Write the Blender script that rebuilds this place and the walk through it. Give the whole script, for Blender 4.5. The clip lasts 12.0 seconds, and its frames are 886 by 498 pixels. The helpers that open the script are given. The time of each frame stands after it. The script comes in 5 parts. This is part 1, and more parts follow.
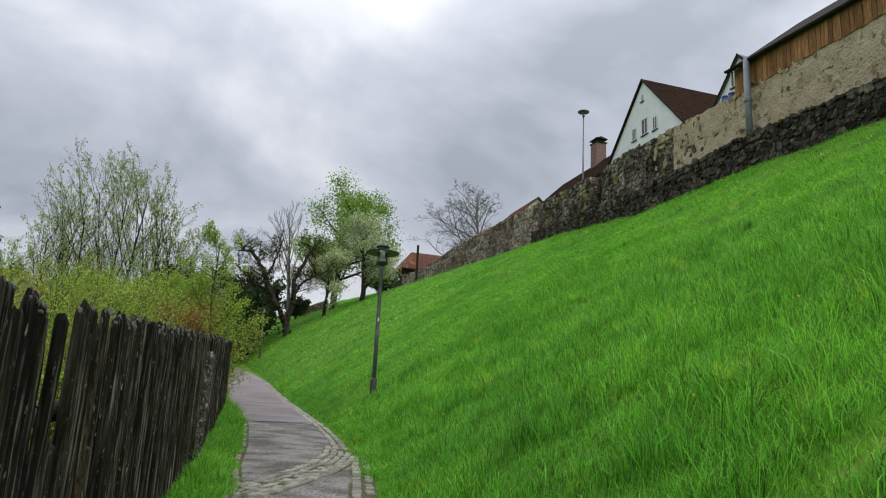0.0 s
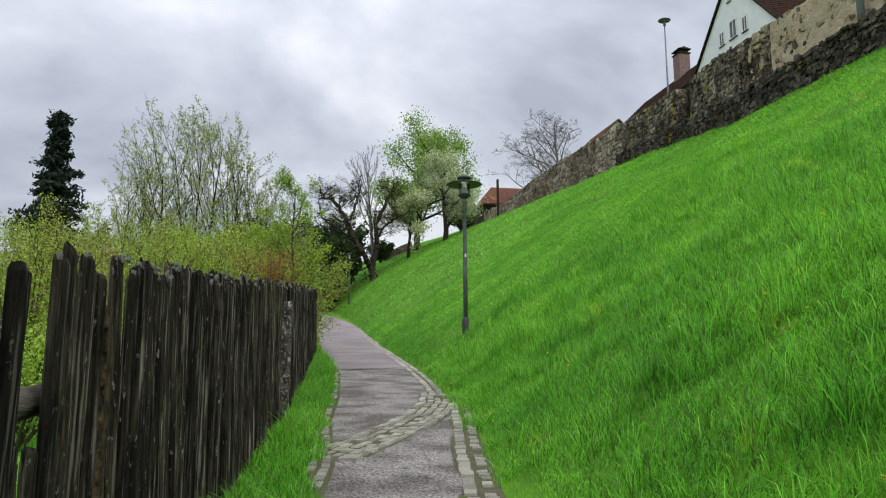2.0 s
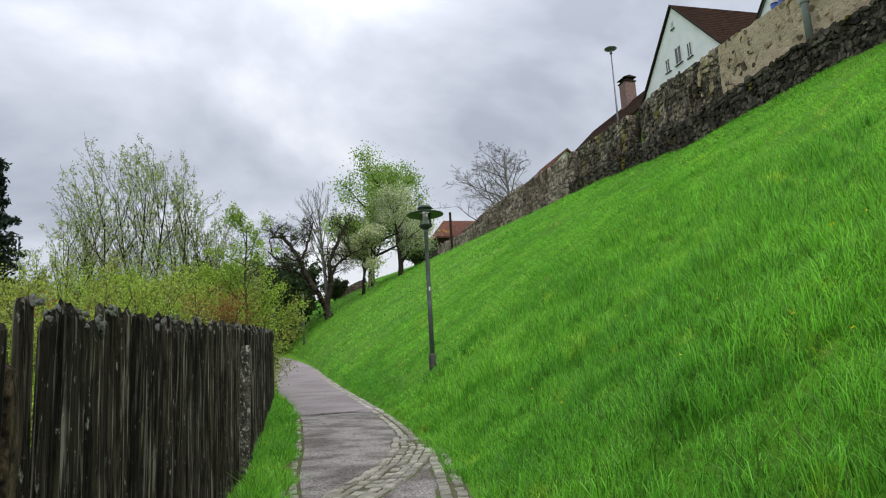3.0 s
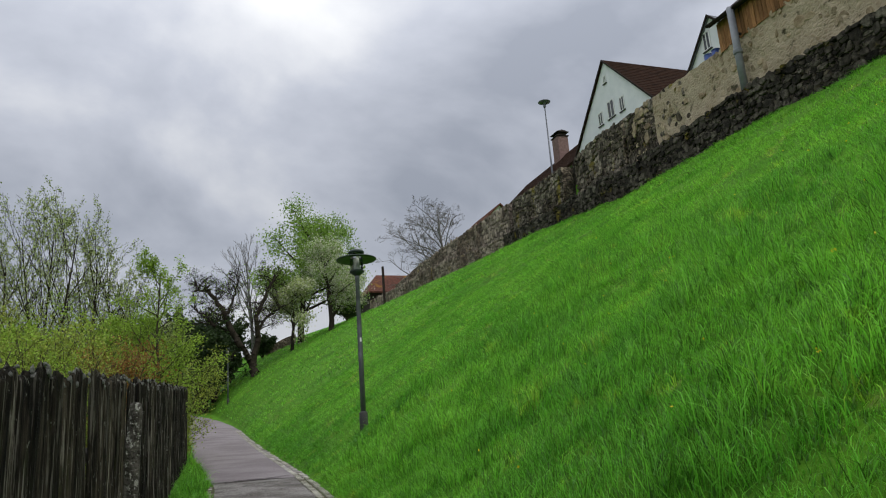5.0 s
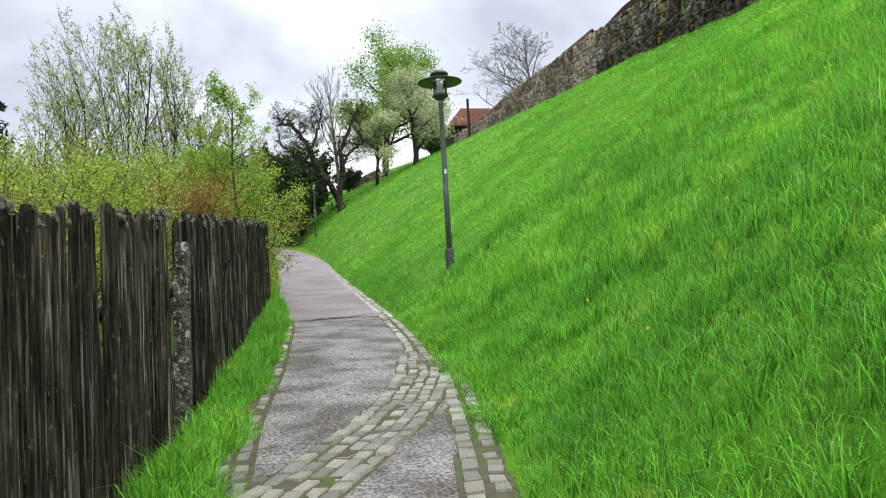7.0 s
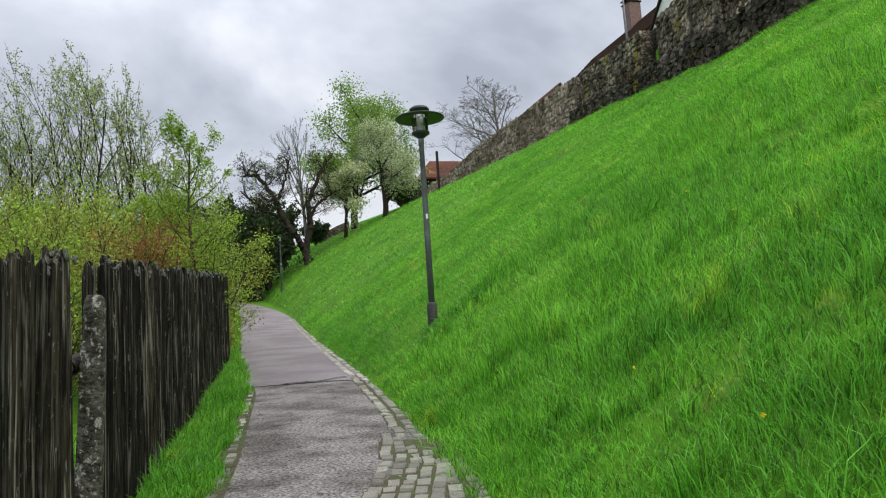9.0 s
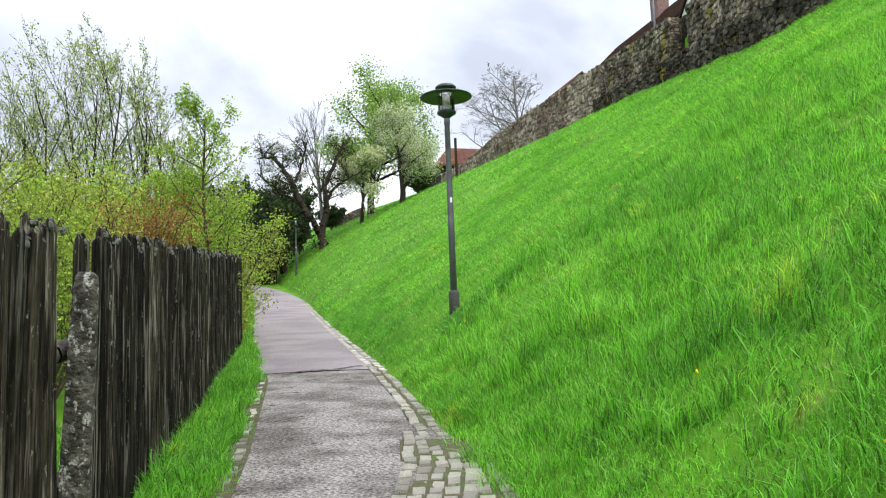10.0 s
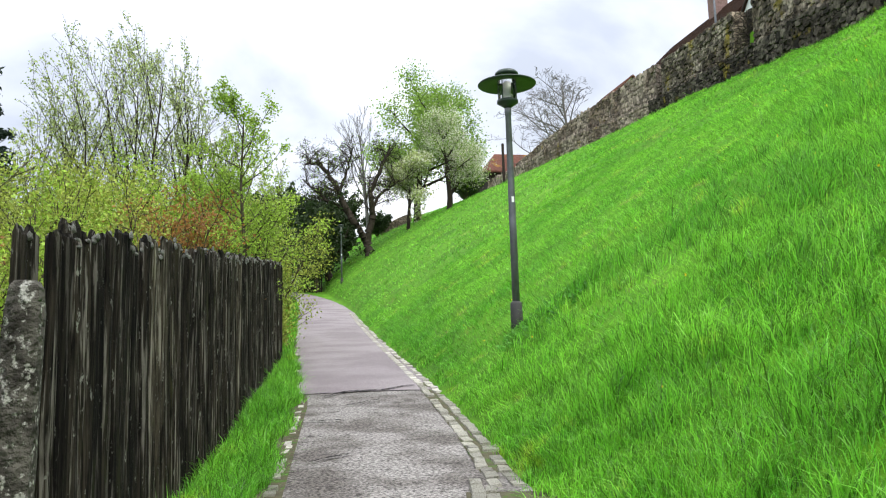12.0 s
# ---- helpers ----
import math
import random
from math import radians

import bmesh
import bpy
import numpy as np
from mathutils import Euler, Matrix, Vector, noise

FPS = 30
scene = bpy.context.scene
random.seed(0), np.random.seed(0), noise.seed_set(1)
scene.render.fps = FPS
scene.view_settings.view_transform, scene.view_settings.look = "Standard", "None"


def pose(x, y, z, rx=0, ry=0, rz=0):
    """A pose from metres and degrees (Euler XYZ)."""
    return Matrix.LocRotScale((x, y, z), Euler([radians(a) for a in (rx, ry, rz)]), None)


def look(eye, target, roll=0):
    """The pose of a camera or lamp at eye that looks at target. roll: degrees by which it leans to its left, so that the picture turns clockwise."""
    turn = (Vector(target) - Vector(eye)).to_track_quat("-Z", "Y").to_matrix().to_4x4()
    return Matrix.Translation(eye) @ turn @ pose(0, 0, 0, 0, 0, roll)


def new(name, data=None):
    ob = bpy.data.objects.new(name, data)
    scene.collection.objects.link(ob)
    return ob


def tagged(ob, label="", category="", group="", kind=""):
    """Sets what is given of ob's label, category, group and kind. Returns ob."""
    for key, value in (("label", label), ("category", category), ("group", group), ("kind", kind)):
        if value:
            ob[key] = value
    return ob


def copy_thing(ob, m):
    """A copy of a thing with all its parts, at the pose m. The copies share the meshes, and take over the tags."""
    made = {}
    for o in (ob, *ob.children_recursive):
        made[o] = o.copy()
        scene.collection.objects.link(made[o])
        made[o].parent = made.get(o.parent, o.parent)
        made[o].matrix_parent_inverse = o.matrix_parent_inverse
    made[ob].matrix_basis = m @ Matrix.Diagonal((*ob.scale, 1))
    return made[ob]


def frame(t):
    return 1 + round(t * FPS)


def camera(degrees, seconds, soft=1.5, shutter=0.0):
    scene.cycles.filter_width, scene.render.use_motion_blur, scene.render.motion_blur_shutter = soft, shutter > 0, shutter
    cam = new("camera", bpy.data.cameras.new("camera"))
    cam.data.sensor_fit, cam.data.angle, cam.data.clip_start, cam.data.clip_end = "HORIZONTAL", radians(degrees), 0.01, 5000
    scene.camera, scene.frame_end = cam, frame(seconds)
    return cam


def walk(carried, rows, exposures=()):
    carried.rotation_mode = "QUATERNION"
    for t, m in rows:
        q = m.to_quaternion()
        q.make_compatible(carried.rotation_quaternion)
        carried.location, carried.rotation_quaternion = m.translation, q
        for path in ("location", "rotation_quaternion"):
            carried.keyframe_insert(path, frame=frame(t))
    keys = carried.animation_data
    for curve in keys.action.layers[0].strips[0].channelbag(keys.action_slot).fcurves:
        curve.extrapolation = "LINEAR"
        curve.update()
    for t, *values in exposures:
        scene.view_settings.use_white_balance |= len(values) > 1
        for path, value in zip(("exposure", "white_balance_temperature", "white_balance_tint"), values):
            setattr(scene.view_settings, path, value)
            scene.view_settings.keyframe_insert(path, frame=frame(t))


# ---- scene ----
cam = camera(58.44, 12.0, soft=1.1)
PATH = [
    (0.0, 0.000, -0.000, 1.538, 103.74, -2.87, -18.61),
    (0.5, 0.064, 0.207, 1.566, 105.33, -2.62, -13.64),
    (1.0, 0.152, 0.579, 1.596, 101.75, -2.79, -12.51),
    (1.5, 0.182, 0.933, 1.579, 99.38, -2.01, -13.46),
    (2.0, 0.259, 1.371, 1.671, 99.06, 0.41, -11.98),
    (2.5, 0.225, 1.872, 1.703, 100.25, 2.63, -13.04),
    (2.7, 0.202, 2.050, 1.735, 100.70, 2.97, -14.36),
    (4.3, 0.321, 3.090, 1.813, 104.81, 3.90, -15.95),
    (4.5, 0.368, 3.245, 1.812, 104.84, 4.14, -17.93),
    (5.0, 0.564, 3.624, 1.846, 105.26, 4.20, -19.77),
    (5.5, 0.665, 3.971, 1.889, 105.81, 3.86, -18.12),
    (6.0, 0.716, 4.376, 1.945, 105.31, 3.37, -17.36),
    (6.5, 0.879, 4.831, 1.960, 98.26, 3.19, -15.25),
    (6.7, 0.934, 4.987, 2.001, 95.40, 3.34, -13.79),
    (8.3, 1.057, 6.399, 2.109, 91.82, 3.70, -13.88),
    (8.5, 1.097, 6.561, 2.128, 93.57, 4.01, -13.25),
    (9.0, 1.149, 6.967, 2.172, 97.52, 3.86, -16.04),
    (9.5, 1.110, 7.254, 2.165, 97.38, 2.95, -18.09),
    (10.0, 1.183, 7.665, 2.227, 96.70, 2.24, -15.19),
    (10.5, 1.184, 8.033, 2.252, 96.71, 2.36, -13.29),
    (11.0, 1.157, 8.411, 2.301, 97.33, 3.16, -14.99),
    (11.5, 1.244, 8.841, 2.349, 97.36, 2.70, -13.11),
    (12.0, 1.343, 9.170, 2.375, 97.38, 1.78, -11.98),
]
EXPOSURES = [(0.0, 0.0), (0.5, -0.2), (1.0, 0.05), (1.5, 0.4), (2.0, 0.25), (2.5, 0.3), (4.5, -0.2), (5.5, -0.25), (6.0, -0.25), (6.5, 0.55), (6.8, 0.75), (8.3, 0.75), (8.5, 0.65), (9.0, 0.25), (9.2, 0.05), (9.5, 0.5), (10.0, 0.9), (10.5, 1.0), (11.0, 0.55), (11.5, 0.85), (12.0, 0.95)]
walk(cam, [(t, pose(x, y, z, rx, ry, rz)) for t, x, y, z, rx, ry, rz in PATH], EXPOSURES)

# ---- sky and sun ----
world = bpy.data.worlds.new("overcast_sky")
scene.world = world
world.use_nodes = True
wt = world.node_tree
wt.nodes.clear()


def wnode(kind, **kw):
    n = wt.nodes.new(kind)
    for k, val in kw.items():
        n.inputs[k].default_value = val
    return n


SUN_AZ, SUN_EL = radians(150), radians(52)
sky = wt.nodes.new("ShaderNodeTexSky")
sky.sky_type = "NISHITA"
sky.sun_disc = False
sky.sun_elevation, sky.sun_rotation = SUN_EL, SUN_AZ
geo = wt.nodes.new("ShaderNodeTexCoord")
sep = wt.nodes.new("ShaderNodeSeparateXYZ")
wt.links.new(geo.outputs["Generated"], sep.inputs[0])
den = wt.nodes.new("ShaderNodeMath")
den.operation = "ADD"
den.inputs[1].default_value = 0.32
wt.links.new(sep.outputs["Z"], den.inputs[0])
mx = wt.nodes.new("ShaderNodeMath")
mx.operation = "MAXIMUM"
mx.inputs[1].default_value = 0.1
wt.links.new(den.outputs[0], mx.inputs[0])
dv = wt.nodes.new("ShaderNodeVectorMath")
dv.operation = "DIVIDE"
comb = wt.nodes.new("ShaderNodeCombineXYZ")
for k in ("X", "Y", "Z"):
    wt.links.new(mx.outputs[0], comb.inputs[k])
wt.links.new(geo.outputs["Generated"], dv.inputs[0])
wt.links.new(comb.outputs[0], dv.inputs[1])
big = wnode("ShaderNodeTexNoise", Scale=1.75, Detail=8.0, Roughness=0.5, Distortion=0.25)
turn = wt.nodes.new("ShaderNodeMapping")
turn.inputs["Rotation"].default_value = (0, 0, radians(-13))
wt.links.new(dv.outputs[0], turn.inputs["Vector"])
wt.links.new(turn.outputs[0], big.inputs["Vector"])
ramp = wt.nodes.new("ShaderNodeValToRGB")
ramp.color_ramp.elements[0].position, ramp.color_ramp.elements[0].color = 0.36, (0.40, 0.43, 0.50, 1)
ramp.color_ramp.elements[1].position, ramp.color_ramp.elements[1].color = 0.66, (0.98, 0.99, 1.01, 1)
mid = ramp.color_ramp.elements.new(0.5)
mid.color = (0.62, 0.65, 0.73, 1)
wt.links.new(big.outputs["Fac"], ramp.inputs["Fac"])
zsq = wt.nodes.new("ShaderNodeMath")
zsq.operation = "POWER"
zsq.inputs[1].default_value = 2.0
zpos = wt.nodes.new("ShaderNodeMath")
zpos.operation = "MAXIMUM"
zpos.inputs[1].default_value = 0.0
wt.links.new(sep.outputs["Z"], zpos.inputs[0])
wt.links.new(zpos.outputs[0], zsq.inputs[0])
grad = wt.nodes.new("ShaderNodeMath")  # an overcast sky is brightest overhead
grad.operation = "MULTIPLY_ADD"
grad.inputs[1].default_value, grad.inputs[2].default_value = 2.0, 0.8
wt.links.new(zsq.outputs[0], grad.inputs[0])
cloud = wt.nodes.new("ShaderNodeVectorMath")
cloud.operation = "SCALE"
wt.links.new(ramp.outputs["Color"], cloud.inputs[0])
wt.links.new(grad.outputs[0], cloud.inputs["Scale"])
skyscale = wt.nodes.new("ShaderNodeVectorMath")
skyscale.operation = "SCALE"
skyscale.inputs["Scale"].default_value = 0.1
wt.links.new(sky.outputs["Color"], skyscale.inputs[0])
mixw = wt.nodes.new("ShaderNodeMix")
mixw.data_type = "RGBA"
mixw.inputs["Factor"].default_value = 0.88
wt.links.new(skyscale.outputs[0], mixw.inputs["A"])
wt.links.new(cloud.outputs[0], mixw.inputs["B"])
bg = wnode("ShaderNodeBackground", Strength=1.0)
wt.links.new(mixw.outputs["Result"], bg.inputs["Color"])
wo = wt.nodes.new("ShaderNodeOutputWorld")
wt.links.new(bg.outputs[0], wo.inputs["Surface"])

sun = new("sun", bpy.data.lights.new("sun", "SUN"))
sun.data.energy, sun.data.angle, sun.data.color = 1.5, radians(30), (1.0, 0.96, 0.9)
sun.matrix_world = look((0, 0, 60), (-math.sin(SUN_AZ) * 40, -math.cos(SUN_AZ) * 40, 60 - 40 * math.tan(SUN_EL)))


# ---- materials ----
def material(name, low, high, scale=8.0, rough=0.8, bump=0.3, bump_scale=60.0, detail=6.0, stretch=(1, 1, 1), spots=None, spot_scale=5.0,
             spot_at=0.6, island=0.0, random_tint=0.0, cells=0.0, joint=None, metal=0.0, through_light=0.0, object_space=True, depth=0.02, soft=0.12, sharp=0.18, stone=(0.7, 1.3), gloss=None, patch=None, patch_scale=0.4):
    """A surface of two blended tones with grain, relief, stains and, where asked, stones with joints."""
    m = bpy.data.materials.new(name)
    m.use_nodes = True
    nt = m.node_tree
    nt.nodes.clear()
    n = nt.nodes.new
    ln = nt.links.new
    co = n("ShaderNodeTexCoord")
    mp = n("ShaderNodeMapping")
    mp.inputs["Scale"].default_value = stretch
    if object_space:
        ln(co.outputs["Object"], mp.inputs["Vector"])
    else:
        ge = n("ShaderNodeNewGeometry")
        ln(ge.outputs["Position"], mp.inputs["Vector"])
    vec = mp.outputs["Vector"]
    info = n("ShaderNodeObjectInfo")
    if object_space:
        off = n("ShaderNodeVectorMath")
        off.operation = "MULTIPLY_ADD"
        off.inputs[1].default_value = (37.0, 53.0, 71.0)
        ln(info.outputs["Random"], off.inputs[0])
        ln(vec, off.inputs[2])
        vec = off.outputs[0]
    a = n("ShaderNodeTexNoise")
    a.inputs["Scale"].default_value, a.inputs["Detail"].default_value, a.inputs["Roughness"].default_value = scale, detail, 0.6
    ln(vec, a.inputs["Vector"])
    r = n("ShaderNodeValToRGB")
    r.color_ramp.elements[0].position, r.color_ramp.elements[1].position = 0.5 - sharp, 0.5 + sharp
    r.color_ramp.elements[0].color, r.color_ramp.elements[1].color = (*low, 1), (*high, 1)
    ln(a.outputs["Fac"], r.inputs["Fac"])
    colour = r.outputs["Color"]

    def blend(kind, fac, one, two):
        b = n("ShaderNodeMix")
        b.data_type, b.blend_type = "RGBA", kind
        for sock, val in (("Factor", fac), ("A", one), ("B", two)):
            if isinstance(val, (int, float)):
                b.inputs[sock].default_value = val
            elif isinstance(val, tuple):
                b.inputs[sock].default_value = (*val, 1)
            else:
                ln(val, b.inputs[sock])
        return b.outputs["Result"]

    if patch:
        pn = n("ShaderNodeTexNoise")
        pn.inputs["Scale"].default_value, pn.inputs["Detail"].default_value = patch_scale, 4.0
        ln(vec, pn.inputs["Vector"])
        p2 = n("ShaderNodeMapRange")
        p2.inputs["From Min"].default_value, p2.inputs["From Max"].default_value = 0.42, 0.62
        ln(pn.outputs["Fac"], p2.inputs["Value"])
        colour = blend("MULTIPLY", p2.outputs["Result"], colour, patch)
    height = None
    if cells:
        v = n("ShaderNodeTexVoronoi")
        v.feature = "DISTANCE_TO_EDGE"
        v.inputs["Scale"].default_value = cells
        wob = n("ShaderNodeTexNoise")
        wob.inputs["Scale"].default_value = cells * 1.3
        ln(vec, wob.inputs["Vector"])
        va = n("ShaderNodeVectorMath")
        va.operation = "MULTIPLY_ADD"
        va.inputs[1].default_value = (1.0 / cells,) * 3
        ln(wob.outputs["Color"], va.inputs[0])
        ln(vec, va.inputs[2])
        ln(va.outputs[0], v.inputs["Vector"])
        vc = n("ShaderNodeTexVoronoi")
        vc.inputs["Scale"].default_value = cells
        ln(va.outputs[0], vc.inputs["Vector"])
        grey = n("ShaderNodeRGBToBW")
        ln(vc.outputs["Color"], grey.inputs[0])
        sr = n("ShaderNodeMapRange")
        sr.inputs["To Min"].default_value, sr.inputs["To Max"].default_value = stone
        ln(grey.outputs[0], sr.inputs["Value"])
        colour = blend("MULTIPLY", 1.0, colour, sr.outputs["Result"])
        er = n("ShaderNodeMapRange")
        er.inputs["From Max"].default_value = soft
        ln(v.outputs["Distance"], er.inputs["Value"])
        height = er.outputs["Result"]
        if joint:
            colour = blend("MIX", height, joint, colour)
    if spots:
        sn = n("ShaderNodeTexNoise")
        sn.inputs["Scale"].default_value, sn.inputs["Detail"].default_value, sn.inputs["Roughness"].default_value = spot_scale, 5.0, 0.65
        ln(vec, sn.inputs["Vector"])
        s2 = n("ShaderNodeMapRange")
        s2.inputs["From Min"].default_value, s2.inputs["From Max"].default_value = spot_at, spot_at + 0.08
        ln(sn.outputs["Fac"], s2.inputs["Value"])
        colour = blend("MIX", s2.outputs["Result"], colour, spots)
    if island or random_tint:
        if island:
            ge2 = n("ShaderNodeNewGeometry")
            rnd = ge2.outputs["Random Per Island"]
        else:
            rnd = info.outputs["Random"]
        amount = island or random_tint
        tr = n("ShaderNodeMapRange")
        tr.inputs["To Min"].default_value, tr.inputs["To Max"].default_value = 1 - amount, 1 + amount
        ln(rnd, tr.inputs["Value"])
        colour = blend("MULTIPLY", 1.0, colour, tr.outputs["Result"])
    p = n("ShaderNodeBsdfPrincipled")
    p.inputs["Roughness"].default_value, p.inputs["Metallic"].default_value = rough, metal
    p.inputs["Specular IOR Level"].default_value = gloss if gloss is not None else (0.15 if rough > 0.78 else 0.4)
    ln(colour, p.inputs["Base Color"])
    out = n("ShaderNodeOutputMaterial")
    if bump:
        fn = n("ShaderNodeTexNoise")
        fn.inputs["Scale"].default_value, fn.inputs["Detail"].default_value = bump_scale, 4.0
        ln(vec, fn.inputs["Vector"])
        bp = n("ShaderNodeBump")
        bp.inputs["Strength"].default_value, bp.inputs["Distance"].default_value = bump, depth
        if height is not None:
            ad = n("ShaderNodeMath")
            ad.operation = "MULTIPLY_ADD"
            ad.inputs[1].default_value = 0.35
            ln(fn.outputs["Fac"], ad.inputs[0])
            ln(height, ad.inputs[2])
            ln(ad.outputs[0], bp.inputs["Height"])
        else:
            ln(fn.outputs["Fac"], bp.inputs["Height"])
        ln(bp.outputs["Normal"], p.inputs["Normal"])
    if through_light:
        tl = n("ShaderNodeBsdfTranslucent")
        ln(colour, tl.inputs["Color"])
        ms = n("ShaderNodeMixShader")
        ms.inputs["Fac"].default_value = through_light
        ln(p.outputs[0], ms.inputs[1])
        ln(tl.outputs[0], ms.inputs[2])
        ln(ms.outputs[0], out.inputs["Surface"])
    else:
        ln(p.outputs[0], out.inputs["Surface"])
    return m


M_SOIL = material("turf", (0.055, 0.16, 0.010), (0.12, 0.29, 0.014), 1.6, 0.95, 0.8, 22, spots=(0.17, 0.22, 0.05), spot_scale=1.1, spot_at=0.60, object_space=False, patch=(0.7, 0.75, 0.7))
M_BLADE = material("grass_blade", (0.116, 0.378, 0.024), (0.255, 0.575, 0.056), 1.3, 0.45, 0, island=0.75, through_light=0.5, object_space=False, spots=(0.36, 0.56, 0.05), spot_scale=1.1, spot_at=0.60, patch=(0.66, 0.78, 0.8), patch_scale=0.33)
M_ASPHALT = material("worn_asphalt", (0.06, 0.056, 0.052), (0.45, 0.42, 0.392), 38, 0.9, 1.0, 60, object_space=False, sharp=0.16, detail=4.0, spots=(0.05, 0.046, 0.042), spot_scale=6.0, spot_at=0.63, depth=0.025, patch=(0.5, 0.48, 0.465), patch_scale=1.5)
M_ASPHALT_FAR = material("smooth_reddish_asphalt", (0.20, 0.175, 0.178), (0.32, 0.285, 0.288), 40, 0.9, 0.5, 120, object_space=False, detail=3.0, patch=(0.78, 0.76, 0.77), patch_scale=0.7)
M_SETT = material("granite_sett", (0.30, 0.285, 0.235), (0.60, 0.575, 0.49), 26, 0.9, 1.0, 60, random_tint=0.28, spots=(0.14, 0.133, 0.08), spot_scale=9, spot_at=0.61, detail=8.0)
M_SETT_JOINED = material("granite_setts_far", (0.30, 0.285, 0.24), (0.50, 0.48, 0.42), 20, 0.85, 0.5, 60, island=0.25)
M_EARTH = material("joint_earth", (0.06, 0.055, 0.035), (0.11, 0.10, 0.06), 10, 0.95, 0.5, 70, object_space=False, spots=(0.06, 0.12, 0.02), spot_scale=6, spot_at=0.55)
M_CRACK = material("crack_dark", (0.014, 0.012, 0.011), (0.03, 0.027, 0.025), 20, 0.95, 0.3, 80)


def slat_material(name, dark, mid, pale, moss, tint):
    """Weathered riven wood: long vertical fibres, silver streaks, moss and crusts of lichen."""
    m = bpy.data.materials.new(name)
    m.use_nodes = True
    nt = m.node_tree
    nt.nodes.clear()
    n, ln = nt.nodes.new, nt.links.new
    co, info = n("ShaderNodeTexCoord"), n("ShaderNodeObjectInfo")
    off = n("ShaderNodeVectorMath")
    off.operation = "MULTIPLY_ADD"
    off.inputs[1].default_value = (17.0, 23.0, 31.0)
    ln(info.outputs["Random"], off.inputs[0])
    ln(co.outputs["Object"], off.inputs[2])

    def noise(stretch, detail, low, high, rough=0.6):
        mp = n("ShaderNodeMapping")
        mp.inputs["Scale"].default_value = stretch
        ln(off.outputs[0], mp.inputs["Vector"])
        t = n("ShaderNodeTexNoise")
        t.inputs["Scale"].default_value, t.inputs["Detail"].default_value, t.inputs["Roughness"].default_value = 1.0, detail, rough
        ln(mp.outputs[0], t.inputs["Vector"])
        r = n("ShaderNodeMapRange")
        r.inputs["From Min"].default_value, r.inputs["From Max"].default_value = low, high
        ln(t.outputs["Fac"], r.inputs["Value"])
        return r.outputs["Result"]

    def mix(kind, fac, one, two):
        b = n("ShaderNodeMix")
        b.data_type, b.blend_type = "RGBA", kind
        for sock, val in (("Factor", fac), ("A", one), ("B", two)):
            if isinstance(val, float):
                b.inputs[sock].default_value = val
            elif isinstance(val, tuple):
                b.inputs[sock].default_value = (*val, 1)
            else:
                ln(val, b.inputs[sock])
        return b.outputs["Result"]

    fibre = noise((60, 60, 4.5), 8.0, 0.40, 0.62, 0.7)
    streak = noise((44, 44, 2.6), 6.0, 0.545, 0.61)
    fine = noise((170, 170, 14), 3.0, 0.3, 0.7)
    colour = mix("MIX", fibre, dark, mid)
    colour = mix("MIX", streak, colour, pale)
    colour = mix("MULTIPLY", noise((7, 7, 3.5), 5.0, 0.50, 0.62), colour, (0.26, 0.24, 0.22))
    colour = mix("MIX", noise((9, 9, 3.5), 5.0, 0.58, 0.72), colour, moss)
    colour = mix("MIX", noise((30, 30, 20), 5.0, 0.625, 0.67, 0.7), colour, (0.23, 0.235, 0.20))
    tr = n("ShaderNodeMapRange")
    tr.inputs["To Min"].default_value, tr.inputs["To Max"].default_value = 1 - tint, 1 + tint
    ln(info.outputs["Random"], tr.inputs["Value"])
    colour = mix("MULTIPLY", 1.0, colour, tr.outputs["Result"])
    p = n("ShaderNodeBsdfPrincipled")
    p.inputs["Roughness"].default_value, p.inputs["Specular IOR Level"].default_value = 0.9, 0.15
    ln(colour, p.inputs["Base Color"])
    ad = n("ShaderNodeMath")
    ad.operation = "MULTIPLY_ADD"
    ad.inputs[1].default_value = 0.4
    ln(fine, ad.inputs[0])
    ln(fibre, ad.inputs[2])
    bp = n("ShaderNodeBump")
    bp.inputs["Strength"].default_value, bp.inputs["Distance"].default_value = 1.0, 0.012
    ln(ad.outputs[0], bp.inputs["Height"])
    ln(bp.outputs["Normal"], p.inputs["Normal"])
    out = n("ShaderNodeOutputMaterial")
    ln(p.outputs[0], out.inputs["Surface"])
    return m


M_SLAT = slat_material("weathered_slat", (0.003, 0.0024, 0.0018), (0.043, 0.036, 0.026), (0.185, 0.173, 0.147), (0.030, 0.032, 0.014), 0.55)
M_SLAT_PALE = slat_material("weathered_slat_pale", (0.007, 0.006, 0.0044), (0.088, 0.075, 0.053), (0.23, 0.215, 0.175), (0.050, 0.050, 0.022), 0.45)
M_BARK_POST = material("mossy_bark_post", (0.008, 0.006, 0.004), (0.075, 0.055, 0.032), 26, 0.95, 1.0, 40, stretch=(1, 1, 0.6), depth=0.03, sharp=0.12, spots=(0.07, 0.065, 0.02), spot_scale=14, spot_at=0.6)
M_LICHEN = material("lichen", (0.11, 0.112, 0.10), (0.34, 0.345, 0.31), 30, 0.95, 0.8, 60, sharp=0.12)
M_RAIL = material("log_rail", (0.05, 0.045, 0.035), (0.15, 0.135, 0.11), 8, 0.9, 0.8, 30, stretch=(5, 0.4, 5), spots=(0.24, 0.24, 0.20), spot_scale=5, spot_at=0.6)
